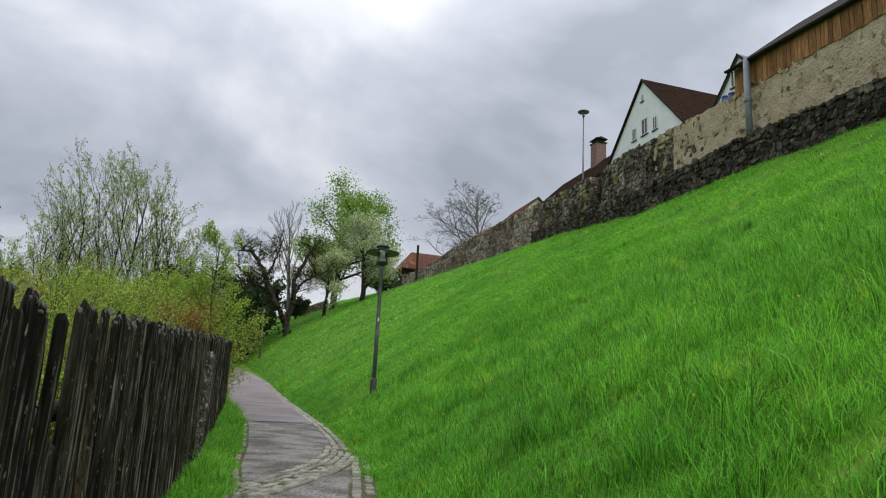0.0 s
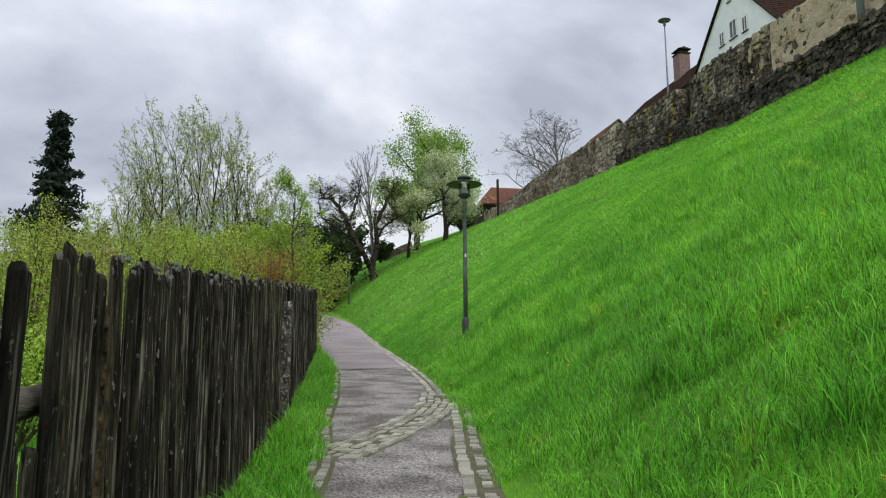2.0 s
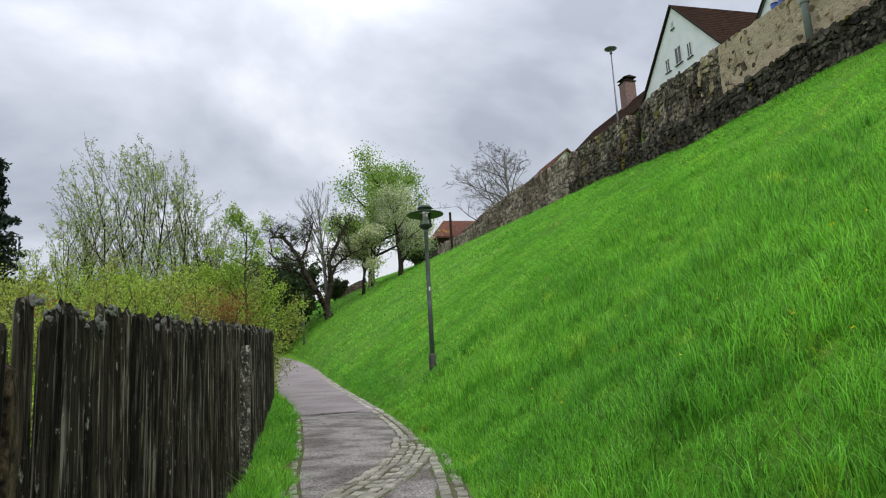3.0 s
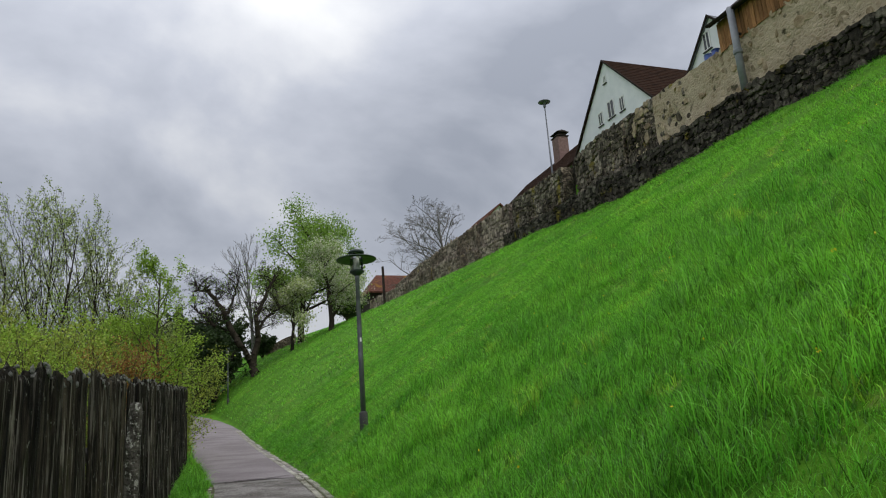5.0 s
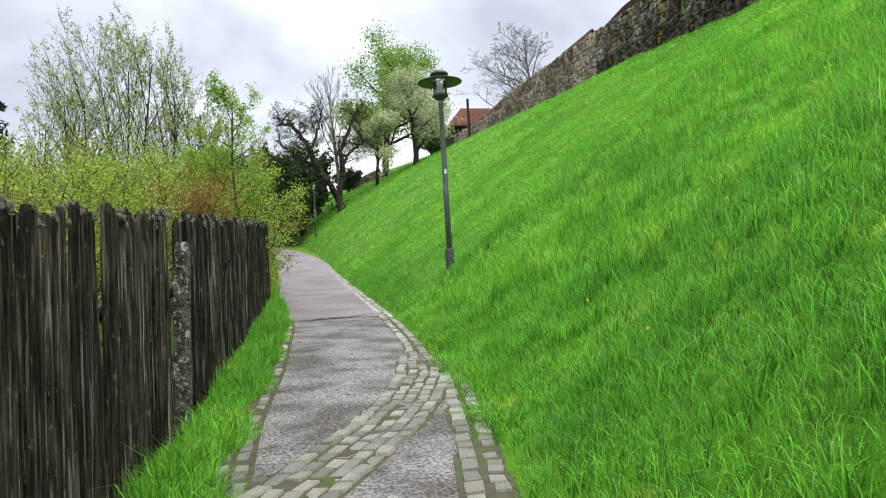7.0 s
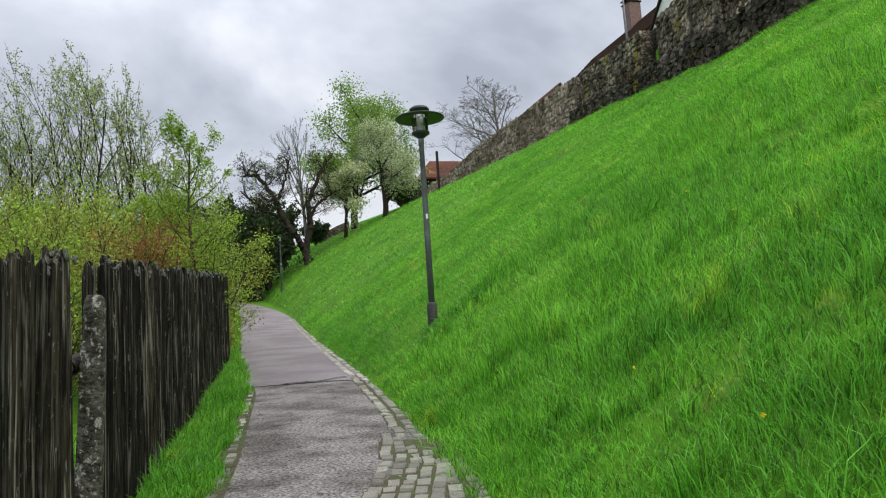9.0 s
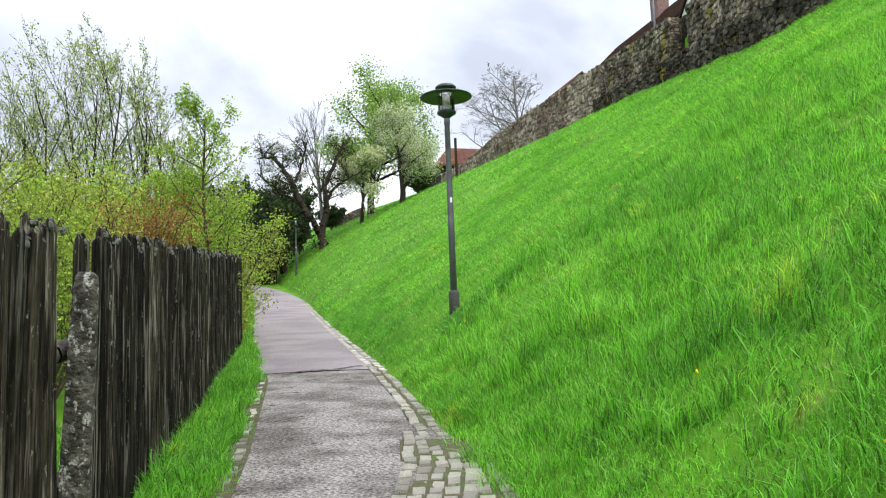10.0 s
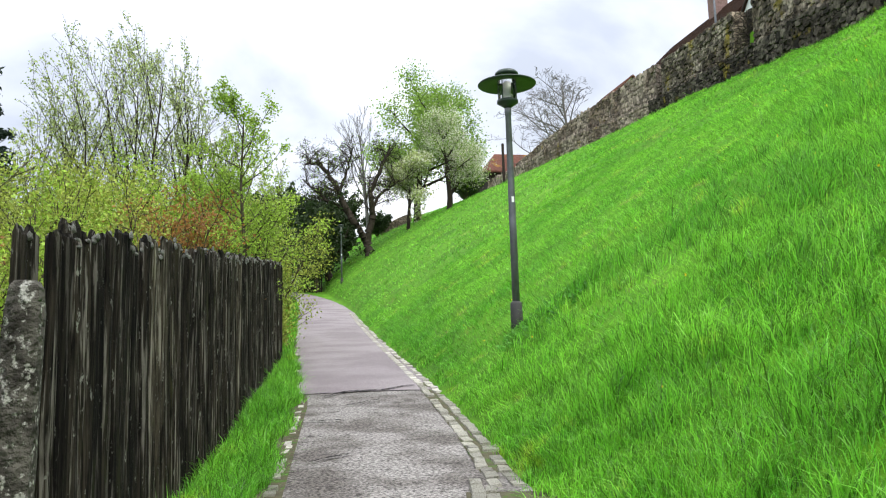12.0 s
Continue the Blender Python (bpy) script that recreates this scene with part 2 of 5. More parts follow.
M_POST = material("granite_post", (0.022, 0.02, 0.016), (0.105, 0.098, 0.082), 9, 0.95, 1.0, 30, spots=(0.33, 0.33, 0.29), spot_scale=24, spot_at=0.55, depth=0.04, sharp=0.14)
# Lower wall's own stone; its dark tone also paints shade into the recesses.
M_WALL_LOW = material("dark_mossy_rubble_and_recess_shade", (0.018, 0.015, 0.011), (0.20, 0.172, 0.13), 2.6, 0.95, 1.0, 9, cells=4.2, joint=(0.034, 0.03, 0.023), spots=(0.16, 0.125, 0.02), spot_scale=0.8, spot_at=0.62, object_space=False, depth=0.12, stretch=(1, 1, 1.5), soft=0.16, sharp=0.2, detail=9.0, stone=(0.4, 1.6), patch=(0.5, 0.48, 0.44), patch_scale=0.6)
M_WALL_PLASTER = material("sandy_rubble_plaster", (0.30, 0.235, 0.15), (0.62, 0.52, 0.37), 2.2, 0.95, 0.7, 9, cells=5.0, joint=(0.45, 0.37, 0.26), spots=(0.085, 0.072, 0.042), spot_scale=1.7, spot_at=0.60, object_space=False, depth=0.03, stretch=(1, 1, 1.4), soft=0.3, sharp=0.22, detail=10.0, stone=(0.9, 1.1), patch=(0.72, 0.67, 0.60), patch_scale=0.4)
M_WALL_RUBBLE = material("grey_brown_rubble", (0.032, 0.026, 0.018), (0.42, 0.345, 0.25), 2.6, 0.95, 1.0, 9, cells=3.6, joint=(0.075, 0.065, 0.05), spots=(0.19, 0.15, 0.03), spot_scale=0.9, spot_at=0.6, object_space=False, depth=0.12, stretch=(1, 1, 1.5), soft=0.14, sharp=0.2, detail=9.0, stone=(0.5, 1.5), patch=(0.6, 0.57, 0.52), patch_scale=0.5)
M_WALL_FAR = material("brown_rubble", (0.11, 0.09, 0.07), (0.42, 0.35, 0.285), 2.0, 0.95, 1.0, 9, cells=3.0, joint=(0.12, 0.10, 0.08), spots=(0.28, 0.20, 0.03), spot_scale=0.45, spot_at=0.66, object_space=False, depth=0.12, soft=0.25, sharp=0.2, detail=9.0, stone=(0.65, 1.35), patch=(0.6, 0.55, 0.52), patch_scale=0.35)
M_STONE_DARK = material("dark_wall_stone", (0.012, 0.0105, 0.008), (0.165, 0.145, 0.115), 6, 0.95, 1.0, 26, spots=(0.145, 0.115, 0.02), spot_scale=0.8, spot_at=0.61, object_space=False, depth=0.05, sharp=0.2, detail=8.0, island=0.75, patch=(0.32, 0.30, 0.28), patch_scale=0.8)
M_STONE_DARK_SINGLE = material("dark_wall_stone_near", (0.012, 0.0105, 0.008), (0.165, 0.145, 0.115), 6, 0.95, 1.0, 26, spots=(0.145, 0.115, 0.02), spot_scale=0.8, spot_at=0.61, object_space=False, depth=0.05, sharp=0.2, detail=8.0, random_tint=0.75, patch=(0.32, 0.30, 0.28), patch_scale=0.8)
M_STONE_GREY = material("grey_brown_wall_stone", (0.035, 0.030, 0.023), (0.36, 0.31, 0.245), 6, 0.95, 1.0, 22, spots=(0.17, 0.135, 0.025), spot_scale=0.6, spot_at=0.585, object_space=False, depth=0.05, sharp=0.15, detail=9.0, island=0.7, patch=(0.30, 0.28, 0.25), patch_scale=0.55)
M_STONE_FAR = material("brown_wall_stone", (0.13, 0.107, 0.083), (0.47, 0.39, 0.315), 4, 0.95, 0.8, 18, spots=(0.27, 0.20, 0.03), spot_scale=0.4, spot_at=0.66, object_space=False, depth=0.05, sharp=0.2, detail=8.0, island=0.55, patch=(0.55, 0.5, 0.47), patch_scale=0.3)
M_STONE_SANDY = material("sandy_wall_stone", (0.26, 0.20, 0.125), (0.60, 0.50, 0.355), 5, 0.95, 0.8, 18, spots=(0.10, 0.085, 0.05), spot_scale=1.6, spot_at=0.60, object_space=False, depth=0.03, sharp=0.22, detail=8.0, island=0.35, patch=(0.72, 0.67, 0.60), patch_scale=0.4)
M_BOARD = material("orange_brown_board", (0.17, 0.078, 0.03), (0.42, 0.21, 0.09), 5, 0.8, 0.5, 30, stretch=(6, 6, 0.5), random_tint=0.4, spots=(0.05, 0.03, 0.02), spot_scale=3, spot_at=0.6)
M_DARK_WOOD = material("dark_eave_wood", (0.018, 0.013, 0.010), (0.04, 0.03, 0.024), 6, 0.85, 0.4, 30)
M_PLASTER = material("white_render", (0.72, 0.74, 0.76), (0.82, 0.83, 0.84), 1.5, 0.9, 0.2, 40, spots=(0.62, 0.63, 0.63), spot_scale=0.8, spot_at=0.66)
M_TILE_BROWN = material("brown_roof_tile", (0.015, 0.0088, 0.006), (0.044, 0.0225, 0.014), 3, 0.95, 0.5, 30, gloss=0.04, random_tint=0.15, spots=(0.03, 0.018, 0.012), spot_scale=1.2, spot_at=0.6)
M_TILE_RED = material("red_roof_tile", (0.085, 0.036, 0.026), (0.17, 0.072, 0.05), 3, 0.9, 0.5, 30, spots=(0.23, 0.12, 0.03), spot_scale=0.45, spot_at=0.57, random_tint=0.12)
M_BRICK = material("chimney_brick", (0.15, 0.095, 0.085), (0.27, 0.18, 0.16), 6, 0.9, 0.5, 30)
M_GALV = material("grey_painted_steel", (0.10, 0.105, 0.115), (0.17, 0.178, 0.195), 6, 0.45, 0.1, 60, metal=0.4)
M_GALV_DARK = material("dark_grey_cast_sleeve", (0.03, 0.03, 0.03), (0.06, 0.058, 0.055), 6, 0.7, 0.3, 60)
M_GREEN_METAL = material("dark_green_lacquer", (0.018, 0.032, 0.024), (0.035, 0.055, 0.042), 6, 0.4, 0.1, 60)
M_PLASTIC_PIPE = material("grey_plastic_pipe", (0.19, 0.20, 0.22), (0.27, 0.28, 0.30), 3, 0.5, 0.1, 40)
M_BLUE = material("blue_plastic", (0.02, 0.05, 0.22), (0.03, 0.08, 0.32), 4, 0.5, 0.05, 40)
M_WHITE_PAINT = material("white_paint", (0.70, 0.70, 0.68), (0.8, 0.8, 0.78), 8, 0.6, 0.05, 40)
M_STICKER = material("white_sticker", (0.72, 0.72, 0.72), (0.8, 0.8, 0.8), 20, 0.5, 0)
M_PANE = material("dark_window_pane", (0.03, 0.035, 0.04), (0.06, 0.065, 0.07), 2, 0.12, 0)
M_BARK = material("dark_bark", (0.018, 0.014, 0.010), (0.055, 0.045, 0.034), 7, 0.95, 0.8, 25, stretch=(2, 2, 0.6))
M_BARK_GREY = material("grey_bark", (0.11, 0.105, 0.10), (0.21, 0.20, 0.185), 7, 0.95, 0.5, 25)
M_BARK_BROWN = material("brown_bark", (0.045, 0.038, 0.025), (0.10, 0.085, 0.055), 7, 0.95, 0.5, 25)


def leaf_material(name, low, high, spread=0.35):
    return material(name, low, high, 0.7, 0.6, 0, island=spread, through_light=0.35, object_space=False)


M_LEAF_SPRING = leaf_material("spring_leaf", (0.19, 0.32, 0.025), (0.34, 0.49, 0.06), 0.45)
M_LEAF_OLIVE = leaf_material("olive_leaf", (0.19, 0.25, 0.03), (0.36, 0.41, 0.07), 0.45)
M_LEAF_PALE = leaf_material("pale_bud_leaf", (0.24, 0.31, 0.09), (0.44, 0.51, 0.20))
M_LEAF_GREEN = leaf_material("fresh_leaf", (0.16, 0.29, 0.035), (0.30, 0.45, 0.08))
M_LEAF_DARK = leaf_material("dark_leaf", (0.02, 0.04, 0.012), (0.05, 0.085, 0.022))
M_LEAF_CONIFER = leaf_material("conifer_needles", (0.008, 0.018, 0.012), (0.022, 0.042, 0.024))
M_LEAF_RUST = leaf_material("rust_leaf", (0.19, 0.085, 0.02), (0.34, 0.17, 0.04))
M_BLOSSOM = leaf_material("cream_blossom", (0.60, 0.60, 0.44), (0.80, 0.79, 0.66), 0.2)
M_WEED = leaf_material("dark_weed_leaf", (0.06, 0.23, 0.03), (0.13, 0.36, 0.05))
M_FLOWER = leaf_material("dandelion_flower", (0.78, 0.6, 0.02), (0.85, 0.7, 0.03), 0.1)

glass = bpy.data.materials.new("lantern_glass")
glass.use_nodes = True
gp = glass.node_tree.nodes["Principled BSDF"]
gp.inputs["Transmission Weight"].default_value, gp.inputs["Roughness"].default_value, gp.inputs["IOR"].default_value = 1.0, 0.05, 1.1


# ---- mesh helpers ----
def mesh_of(name, verts, faces, mat, smooth=False):
    me = bpy.data.meshes.new(name)
    me.from_pydata([tuple(v) for v in verts], [], [tuple(f) for f in faces])
    me.materials.append(mat)
    if smooth:
        me.polygons.foreach_set("use_smooth", [True] * len(me.polygons))
    me.update()
    return me


def mesh_array(name, verts, faces, mat, smooth=False):
    """A mesh from numpy arrays in which all faces have the same number of corners."""
    me = bpy.data.meshes.new(name)
    nv, (nf, k) = len(verts), faces.shape
    me.vertices.add(nv)
    me.vertices.foreach_set("co", verts.astype(np.float32).ravel())
    me.loops.add(nf * k)
    me.loops.foreach_set("vertex_index", faces.astype(np.int32).ravel())
    me.polygons.add(nf)
    me.polygons.foreach_set("loop_start", np.arange(0, nf * k, k, dtype=np.int32))
    me.polygons.foreach_set("use_smooth", np.full(nf, smooth))
    me.materials.append(mat)
    me.update(calc_edges=True)
    me.validate()
    return me


def hang(name, me, parent=None, label="", m=None):
    ob = new(name, me)
    if m is not None:
        ob.matrix_basis = m
    if parent is not None:
        ob.parent = parent
    if label:
        ob["label"] = label
    return ob


def part(name, bm, mat, parent, label="", smooth=False):
    me = bpy.data.meshes.new(name)
    bm.to_mesh(me)
    bm.free()
    me.materials.append(mat)
    if smooth:
        me.polygons.foreach_set("use_smooth", [True] * len(me.polygons))
    return hang(name, me, parent, label)


def block(bm, x0, x1, y0, y1, z0, z1, bevel=0.0):
    r = bmesh.ops.create_cube(bm, size=1.0)
    for v in r["verts"]:
        v.co = Vector(((x0 + x1) / 2 + v.co.x * (x1 - x0), (y0 + y1) / 2 + v.co.y * (y1 - y0), (z0 + z1) / 2 + v.co.z * (z1 - z0)))
    if bevel:
        edges = list({e for v in r["verts"] for e in v.link_edges})
        bmesh.ops.bevel(bm, geom=edges, offset=bevel, segments=1, affect="EDGES")
    return bm


def lathe(profile, segs=20, centre=(0, 0, 0), caps=True):
    """A turned body from (radius, height) pairs."""
    verts, faces = [], []
    for r, z in profile:
        for i in range(segs):
            a = 2 * math.pi * i / segs
            verts.append((centre[0] + r * math.cos(a), centre[1] + r * math.sin(a), centre[2] + z))
    for j in range(len(profile) - 1):
        for i in range(segs):
            k = (i + 1) % segs
            faces.append((j * segs + i, j * segs + k, (j + 1) * segs + k, (j + 1) * segs + i))
    if caps:
        faces.append(tuple(range(segs - 1, -1, -1)))
        faces.append(tuple((len(profile) - 1) * segs + i for i in range(segs)))
    return verts, faces


def thing(name, x, y, z, label, category, group=""):
    e = new(name)
    e.empty_display_size = 0.2
    e.location = (x, y, z)
    return tagged(e, label, category, group)


# ---- the lie of the land ----
def path_z(y):
    return 0.0865 * y + 0.0006 * np.maximum(0, y - 25) ** 2


def path_left(y):
    return np.interp(y, [-10, 9.9, 12.3, 15, 20, 26, 32, 41, 52, 60, 64, 70, 80], [-0.9, 0.86, 1.04, 1.36, 1.78, 1.88, 2.08, 2.38, 2.75, 2.85, 2.5, -1, -8])


def path_right(y):
    return np.interp(y, [-10, 2, 5.8, 8.2, 10.2, 11.6, 13.2, 14.4, 15.4, 17, 18.4, 21, 25, 30, 39, 47, 52, 57, 62, 66, 72, 82], [-0.1, 0.9, 1.45, 1.93, 2.32, 2.62, 2.95, 3.08, 3.08, 3.2, 3.33, 3.53, 3.76, 4.02, 4.47, 4.87, 4.9, 4.72, 4.2, 3.4, 1.4, -5])


def bank_foot(y):
    return np.interp(y, [-10, 8.2, 10.5, 12.6, 14.9, 17.8, 21, 27.5, 39, 47, 52, 60, 70, 85, 110], [0.45, 2.2, 2.62, 3.15, 3.4, 3.5, 3.7, 4.05, 4.62, 5.1, 5.3, 5.3, 5.0, 5, 5])


def wall_x(y):
    return np.interp(y, [-60, 5, 16, 22, 30, 40, 50, 65, 85, 105, 300], [14, 17.2, 17.9, 18.4, 19.6, 21.6, 23.4, 25.2, 27.0, 28.0, 36])


def wall_z(y):
    return np.interp(y, [-60, 5, 16, 23, 31, 38.5, 44, 50.7, 58, 67, 78, 91.5, 104, 300], [3, 9.9, 10.96, 11.68, 12.42, 13.94, 14.9, 15.9, 16.84, 17.9, 18.9, 20.3, 21.7, 26])


def wall_top(y):
    return np.interp(y, [-60, 5, 16, 20, 23.6, 28, 32, 35.4, 40, 46, 52.7, 60, 69.6, 81, 92, 300], [6, 13.7, 14.63, 14.96, 15.27, 15.9, 16.5, 17.2, 17.5, 18.35, 19.5, 20.4, 21.5, 22.5, 22.9, 27])


def ledge_z(y):
    return wall_z(y) + np.interp(y, [0, 34, 38, 44, 58, 67, 78, 104], [1.3, 1.3, 1.0, 0.9, 0.95, 1.5, 2.0, 1.9])


def fence_x(y):
    return np.interp(y, [-8, 5.35, 12.72, 26.05], [-1.95, -0.44, 0.41, 1.5])


def smooth_noise(x, y, s):
    return np.sin(x * s + 1.3 * np.sin(y * s * 0.7)) * np.cos(y * s * 1.1 + 0.8 * np.sin(x * s * 0.6))


def ground_z(x, y):
    x, y = np.asarray(x, float), np.asarray(y, float)
    p, foot, wx = path_z(np.minimum(y, 130)), bank_foot(y), wall_x(y)
    s = np.clip((x - foot) / (wx - foot), 0, 1)
    power = np.interp(y, [30, 60, 90], [0.93, 0.75, 0.70])
    bank = p + (wall_z(y) - p) * s ** power * (1 - 0.16 * np.exp(-(s / 0.085) ** 2) * np.interp(y, [30, 45], [1, 0])) + 0.07 * smooth_noise(x, y, 1.1) * np.minimum(1, s * 8) + 0.03 * smooth_noise(x, y, 3.1) * np.minimum(1, s * 14)
    upper = wall_top(y) - 0.9 + 0.03 * (x - wx)
    z = np.where(x > wx + 1.12, upper, bank)
    garden = p - 0.10 * np.clip(path_left(y) - 0.9 - x, 0, 40) + 0.04 * smooth_noise(x, y, 0.9)
    left = path_left(y)
    z = np.where(x < left - 0.05, np.where(x < left - 0.7, garden, p + 0.0), z)
    return np.where((x >= left - 0.1) & (x <= path_right(y) + 0.22), p - 0.04, z)


gx = np.unique(np.concatenate([np.linspace(-400, -14, 14), np.arange(-14, -2, 1.0), np.arange(-2, 8, 0.16), np.arange(8, 17, 0.5), np.arange(17, 31, 0.2), np.arange(31, 60, 3), np.linspace(60, 600, 14)]))
gy = np.unique(np.concatenate([np.linspace(-300, -8, 10), np.arange(-8, 40, 0.4), np.arange(40, 112, 0.8), np.linspace(112, 900, 16)]))
X, Y = np.meshgrid(gx, gy)
V = np.stack([X.ravel(), Y.ravel(), ground_z(X.ravel(), Y.ravel())], 1)
idx = np.arange(len(V)).reshape(X.shape)
F = np.stack([idx[:-1, :-1].ravel(), idx[:-1, 1:].ravel(), idx[1:, 1:].ravel(), idx[1:, :-1].ravel()], 1)
tagged(hang("ground", mesh_array("ground", V, F, M_SOIL, True)), "steep bright green grass bank and garden ground", "ground", kind="structure")


def ribbon(name, y0, y1, left, right, lift, mat, step=0.35, cols=7, label=""):
    ys = np.arange(y0, y1 + step, step)
    vs, fs = [], []
    for y in ys:
        a, b = float(left(y)) - 0.08, float(right(y)) + 0.2
        for i in range(cols):
            x = a + (b - a) * i / (cols - 1)
            crown = 0.02 * (1 - (2 * i / (cols - 1) - 1) ** 2)
            vs.append((x, y, float(path_z(y)) + lift + crown + 0.008 * float(smooth_noise(x, y, 2.3)) ))
    for j in range(len(ys) - 1):
        for i in range(cols - 1):
            k = j * cols + i
            fs.append((k, k + 1, k + cols + 1, k + cols))
    return tagged(hang(name, mesh_of(name, vs, fs, mat, True)), label, "path", kind="structure")


def crack_y(x):
    return 20.35 + 0.75 * (x - 1.85) + 0.12 * np.sin(6 * x) - 0.35 * np.maximum(0, x - 2.7)


ribbon("path_near", -8, 20.9, path_left, path_right, 0.0, M_ASPHALT, label="worn grey asphalt footpath with coarse grit and patches")
ribbon("path_far", 20.9, 80, path_left, path_right, 0.012, M_ASPHALT_FAR, 0.5, label="smooth pinkish grey asphalt footpath climbing the slope")


# ---- stone walls ----
def wall_sheet(name, y0, y1, front, low, high, thick, mat, label, dy=0.3, dz=0.28, rag=0.12, seed=1):
    """A rubble wall: uneven front, ragged top, solid back."""
    rng = np.random.default_rng(seed)
    ys = np.linspace(y0, y1, max(2, round((y1 - y0) / dy) + 1))
    rows = 9
    vs, fs = [], []
    for y in ys:
        zl, zh = float(low(y)) - 0.5, float(high(y)) + rng.uniform(-rag, rag)
        for j in range(rows):
            z = zl + (zh - zl) * j / (rows - 1)
            vs.append((float(front(y)) + rng.uniform(-0.05, 0.05) + 0.05 * j / rows, y + rng.uniform(-0.03, 0.03), z))
        vs.append((float(front(y)) + thick * 0.5, y, zh + rng.uniform(0, rag * 0.7)))
        vs.append((float(front(y)) + thick, y, zh - 0.02))
        vs.append((float(front(y)) + thick, y, zl))
    n = rows + 3
    for j in range(len(ys) - 1):
        for i in range(n):
            k, k2 = i, (i + 1) % n
            fs.append((j * n + k, (j + 1) * n + k, (j + 1) * n + k2, j * n + k2))
    fs.append(tuple(range(n)))
    fs.append(tuple((len(ys) - 1) * n + i for i in range(n - 1, -1, -1)))
    return tagged(hang(name, mesh_of(name, vs, fs, mat)), label, "wall", kind="structure")


def stone_shape(seed):
    """A rubble stone in a unit box, its worn face towards -x."""
    r = np.random.default_rng(seed)
    n = 8
    rad = r.uniform(0.78, 1.16, n)
    vs = []
    for depth, k in ((0.0, 1.0), (0.8, 0.97), (1.0, 0.84)):
        for i in range(n):
            a = 2 * math.pi * (i + 0.5) / n
            c, q = math.cos(a), math.sin(a)
            sq = 0.5 * rad[i] * k / max(abs(c), abs(q)) ** 0.7
            vs.append((-depth * r.uniform(0.85, 1.1), c * sq, q * sq))
    fs = []
    for j in range(2):
        for i in range(n):
            m = (i + 1) % n
            fs.append((j * n + i, (j + 1) * n + i, (j + 1) * n + m, j * n + m))
    fs.append(tuple(2 * n + i for i in range(n - 1, -1, -1)))
    return np.array(vs), fs


STONE_SHAPES = [stone_shape(700 + i) for i in range(14)]


def masonry(wall, y0, y1, front, low, high, rows, length, proud, skip, mat, seed, single=(0, 0), single_mat=None):
    """Rubble stones in wandering courses on a wall; those of one stretch are parts, the rest one mesh."""
    r = random.Random(seed)
    meshes = []
    if single_mat:
        meshes = [mesh_of("stone", v, f, single_mat) for v, f in STONE_SHAPES]
    vs, fs = [], []
    cuts = [0.0] + [(k + r.uniform(-0.22, 0.22)) / rows for k in range(1, rows)] + [1.0]
    for k in range(rows):
        y = y0 + r.uniform(0, length)
        while y < y1 - 0.1:
            L = min(length * r.uniform(0.4, 1.8), y1 - y)
            yc = y + L / 2
            y += L
            if r.random() < skip:
                continue
            zl, zh = float(low(yc)), float(high(yc))
            wob = 0.12 / rows * math.sin(yc * 1.7 + k)
            a, b = zl + (zh - zl) * (cuts[k] + wob * (k > 0)), zl + (zh - zl) * (cuts[k + 1] + wob * (k < rows - 1))
            hgt = (b - a) * r.choice((0.7, 0.9, 1.0, 1.0, 1.15, 1.7))
            slope = (float(high(yc + 0.5)) - float(high(yc - 0.5)))
            pos = (float(front(yc)) + 0.05, yc, (a + b) / 2 + r.uniform(-0.06, 0.06))
            m = Matrix.Translation(pos) @ pose(0, 0, 0, math.degrees(math.atan(slope)) + r.gauss(0, 11), 0, 0) @ Matrix.Diagonal((0.06 + proud * r.uniform(0.4, 1.5), L * 0.96, hgt, 1))
            q = r.randrange(14)
            if single[0] < yc < single[1]:
                hang("stone", meshes[q], wall, m=m)
            else:
                mm, base = np.array(m), len(vs)
                vs.extend(tuple(p) for p in (STONE_SHAPES[q][0] @ mm[:3, :3].T + mm[:3, 3]))
                fs.extend(tuple(base + i for i in f) for f in STONE_SHAPES[q][1])
    tagged(hang("rubble_face", mesh_of("rubble_face", vs, fs, mat), wall), kind="stuff")


def setback(d):
    return lambda y: wall_x(y) + d


def ledge_minus(y):
    return ledge_z(y) - 0.6


def upper_wall(y0, y1, back, mat, label, name, rag, seed, drop=0.0):
    return wall_sheet(name, y0, y1, setback(back), ledge_minus, lambda y: wall_top(y) - drop, 0.95, mat, label, rag=rag, seed=seed)


W_LOW = wall_sheet("wall_lower", -20, 52, setback(0.0), wall_z, ledge_z, 0.75, M_WALL_LOW, "dark mossy rubble retaining wall along the grass", rag=0.06, seed=2)
W_LOW_FAR = wall_sheet("wall_lower_far", 52, 104, setback(0.0), wall_z, ledge_z, 0.75, M_WALL_FAR, "brown rubble retaining wall further uphill", rag=0.06, seed=12)
W_PLASTER = upper_wall(-20, 28.9, 0.62, M_WALL_PLASTER, "sandy plastered rubble wall above the ledge", "wall_upper_plaster", 0.04, 3)
W_RUBBLE = upper_wall(28.9, 31.95, 0.66, M_WALL_RUBBLE, "grey rubble stone wall with dark joints", "wall_upper_rubble", 0.08, 4)
# Slot and recesses use the lower wall's dark colour in place of shade.
upper_wall(31.95, 32.25, 1.0, M_WALL_LOW, "upright slot between two wall sections, coloured dark for its shade", "wall_slot", 0.04, 9, 0.1)
W_RUBBLE_2 = upper_wall(32.25, 38.9, 0.7, M_WALL_RUBBLE, "grey rubble stone wall with dark joints", "wall_upper_rubble", 0.1, 14)
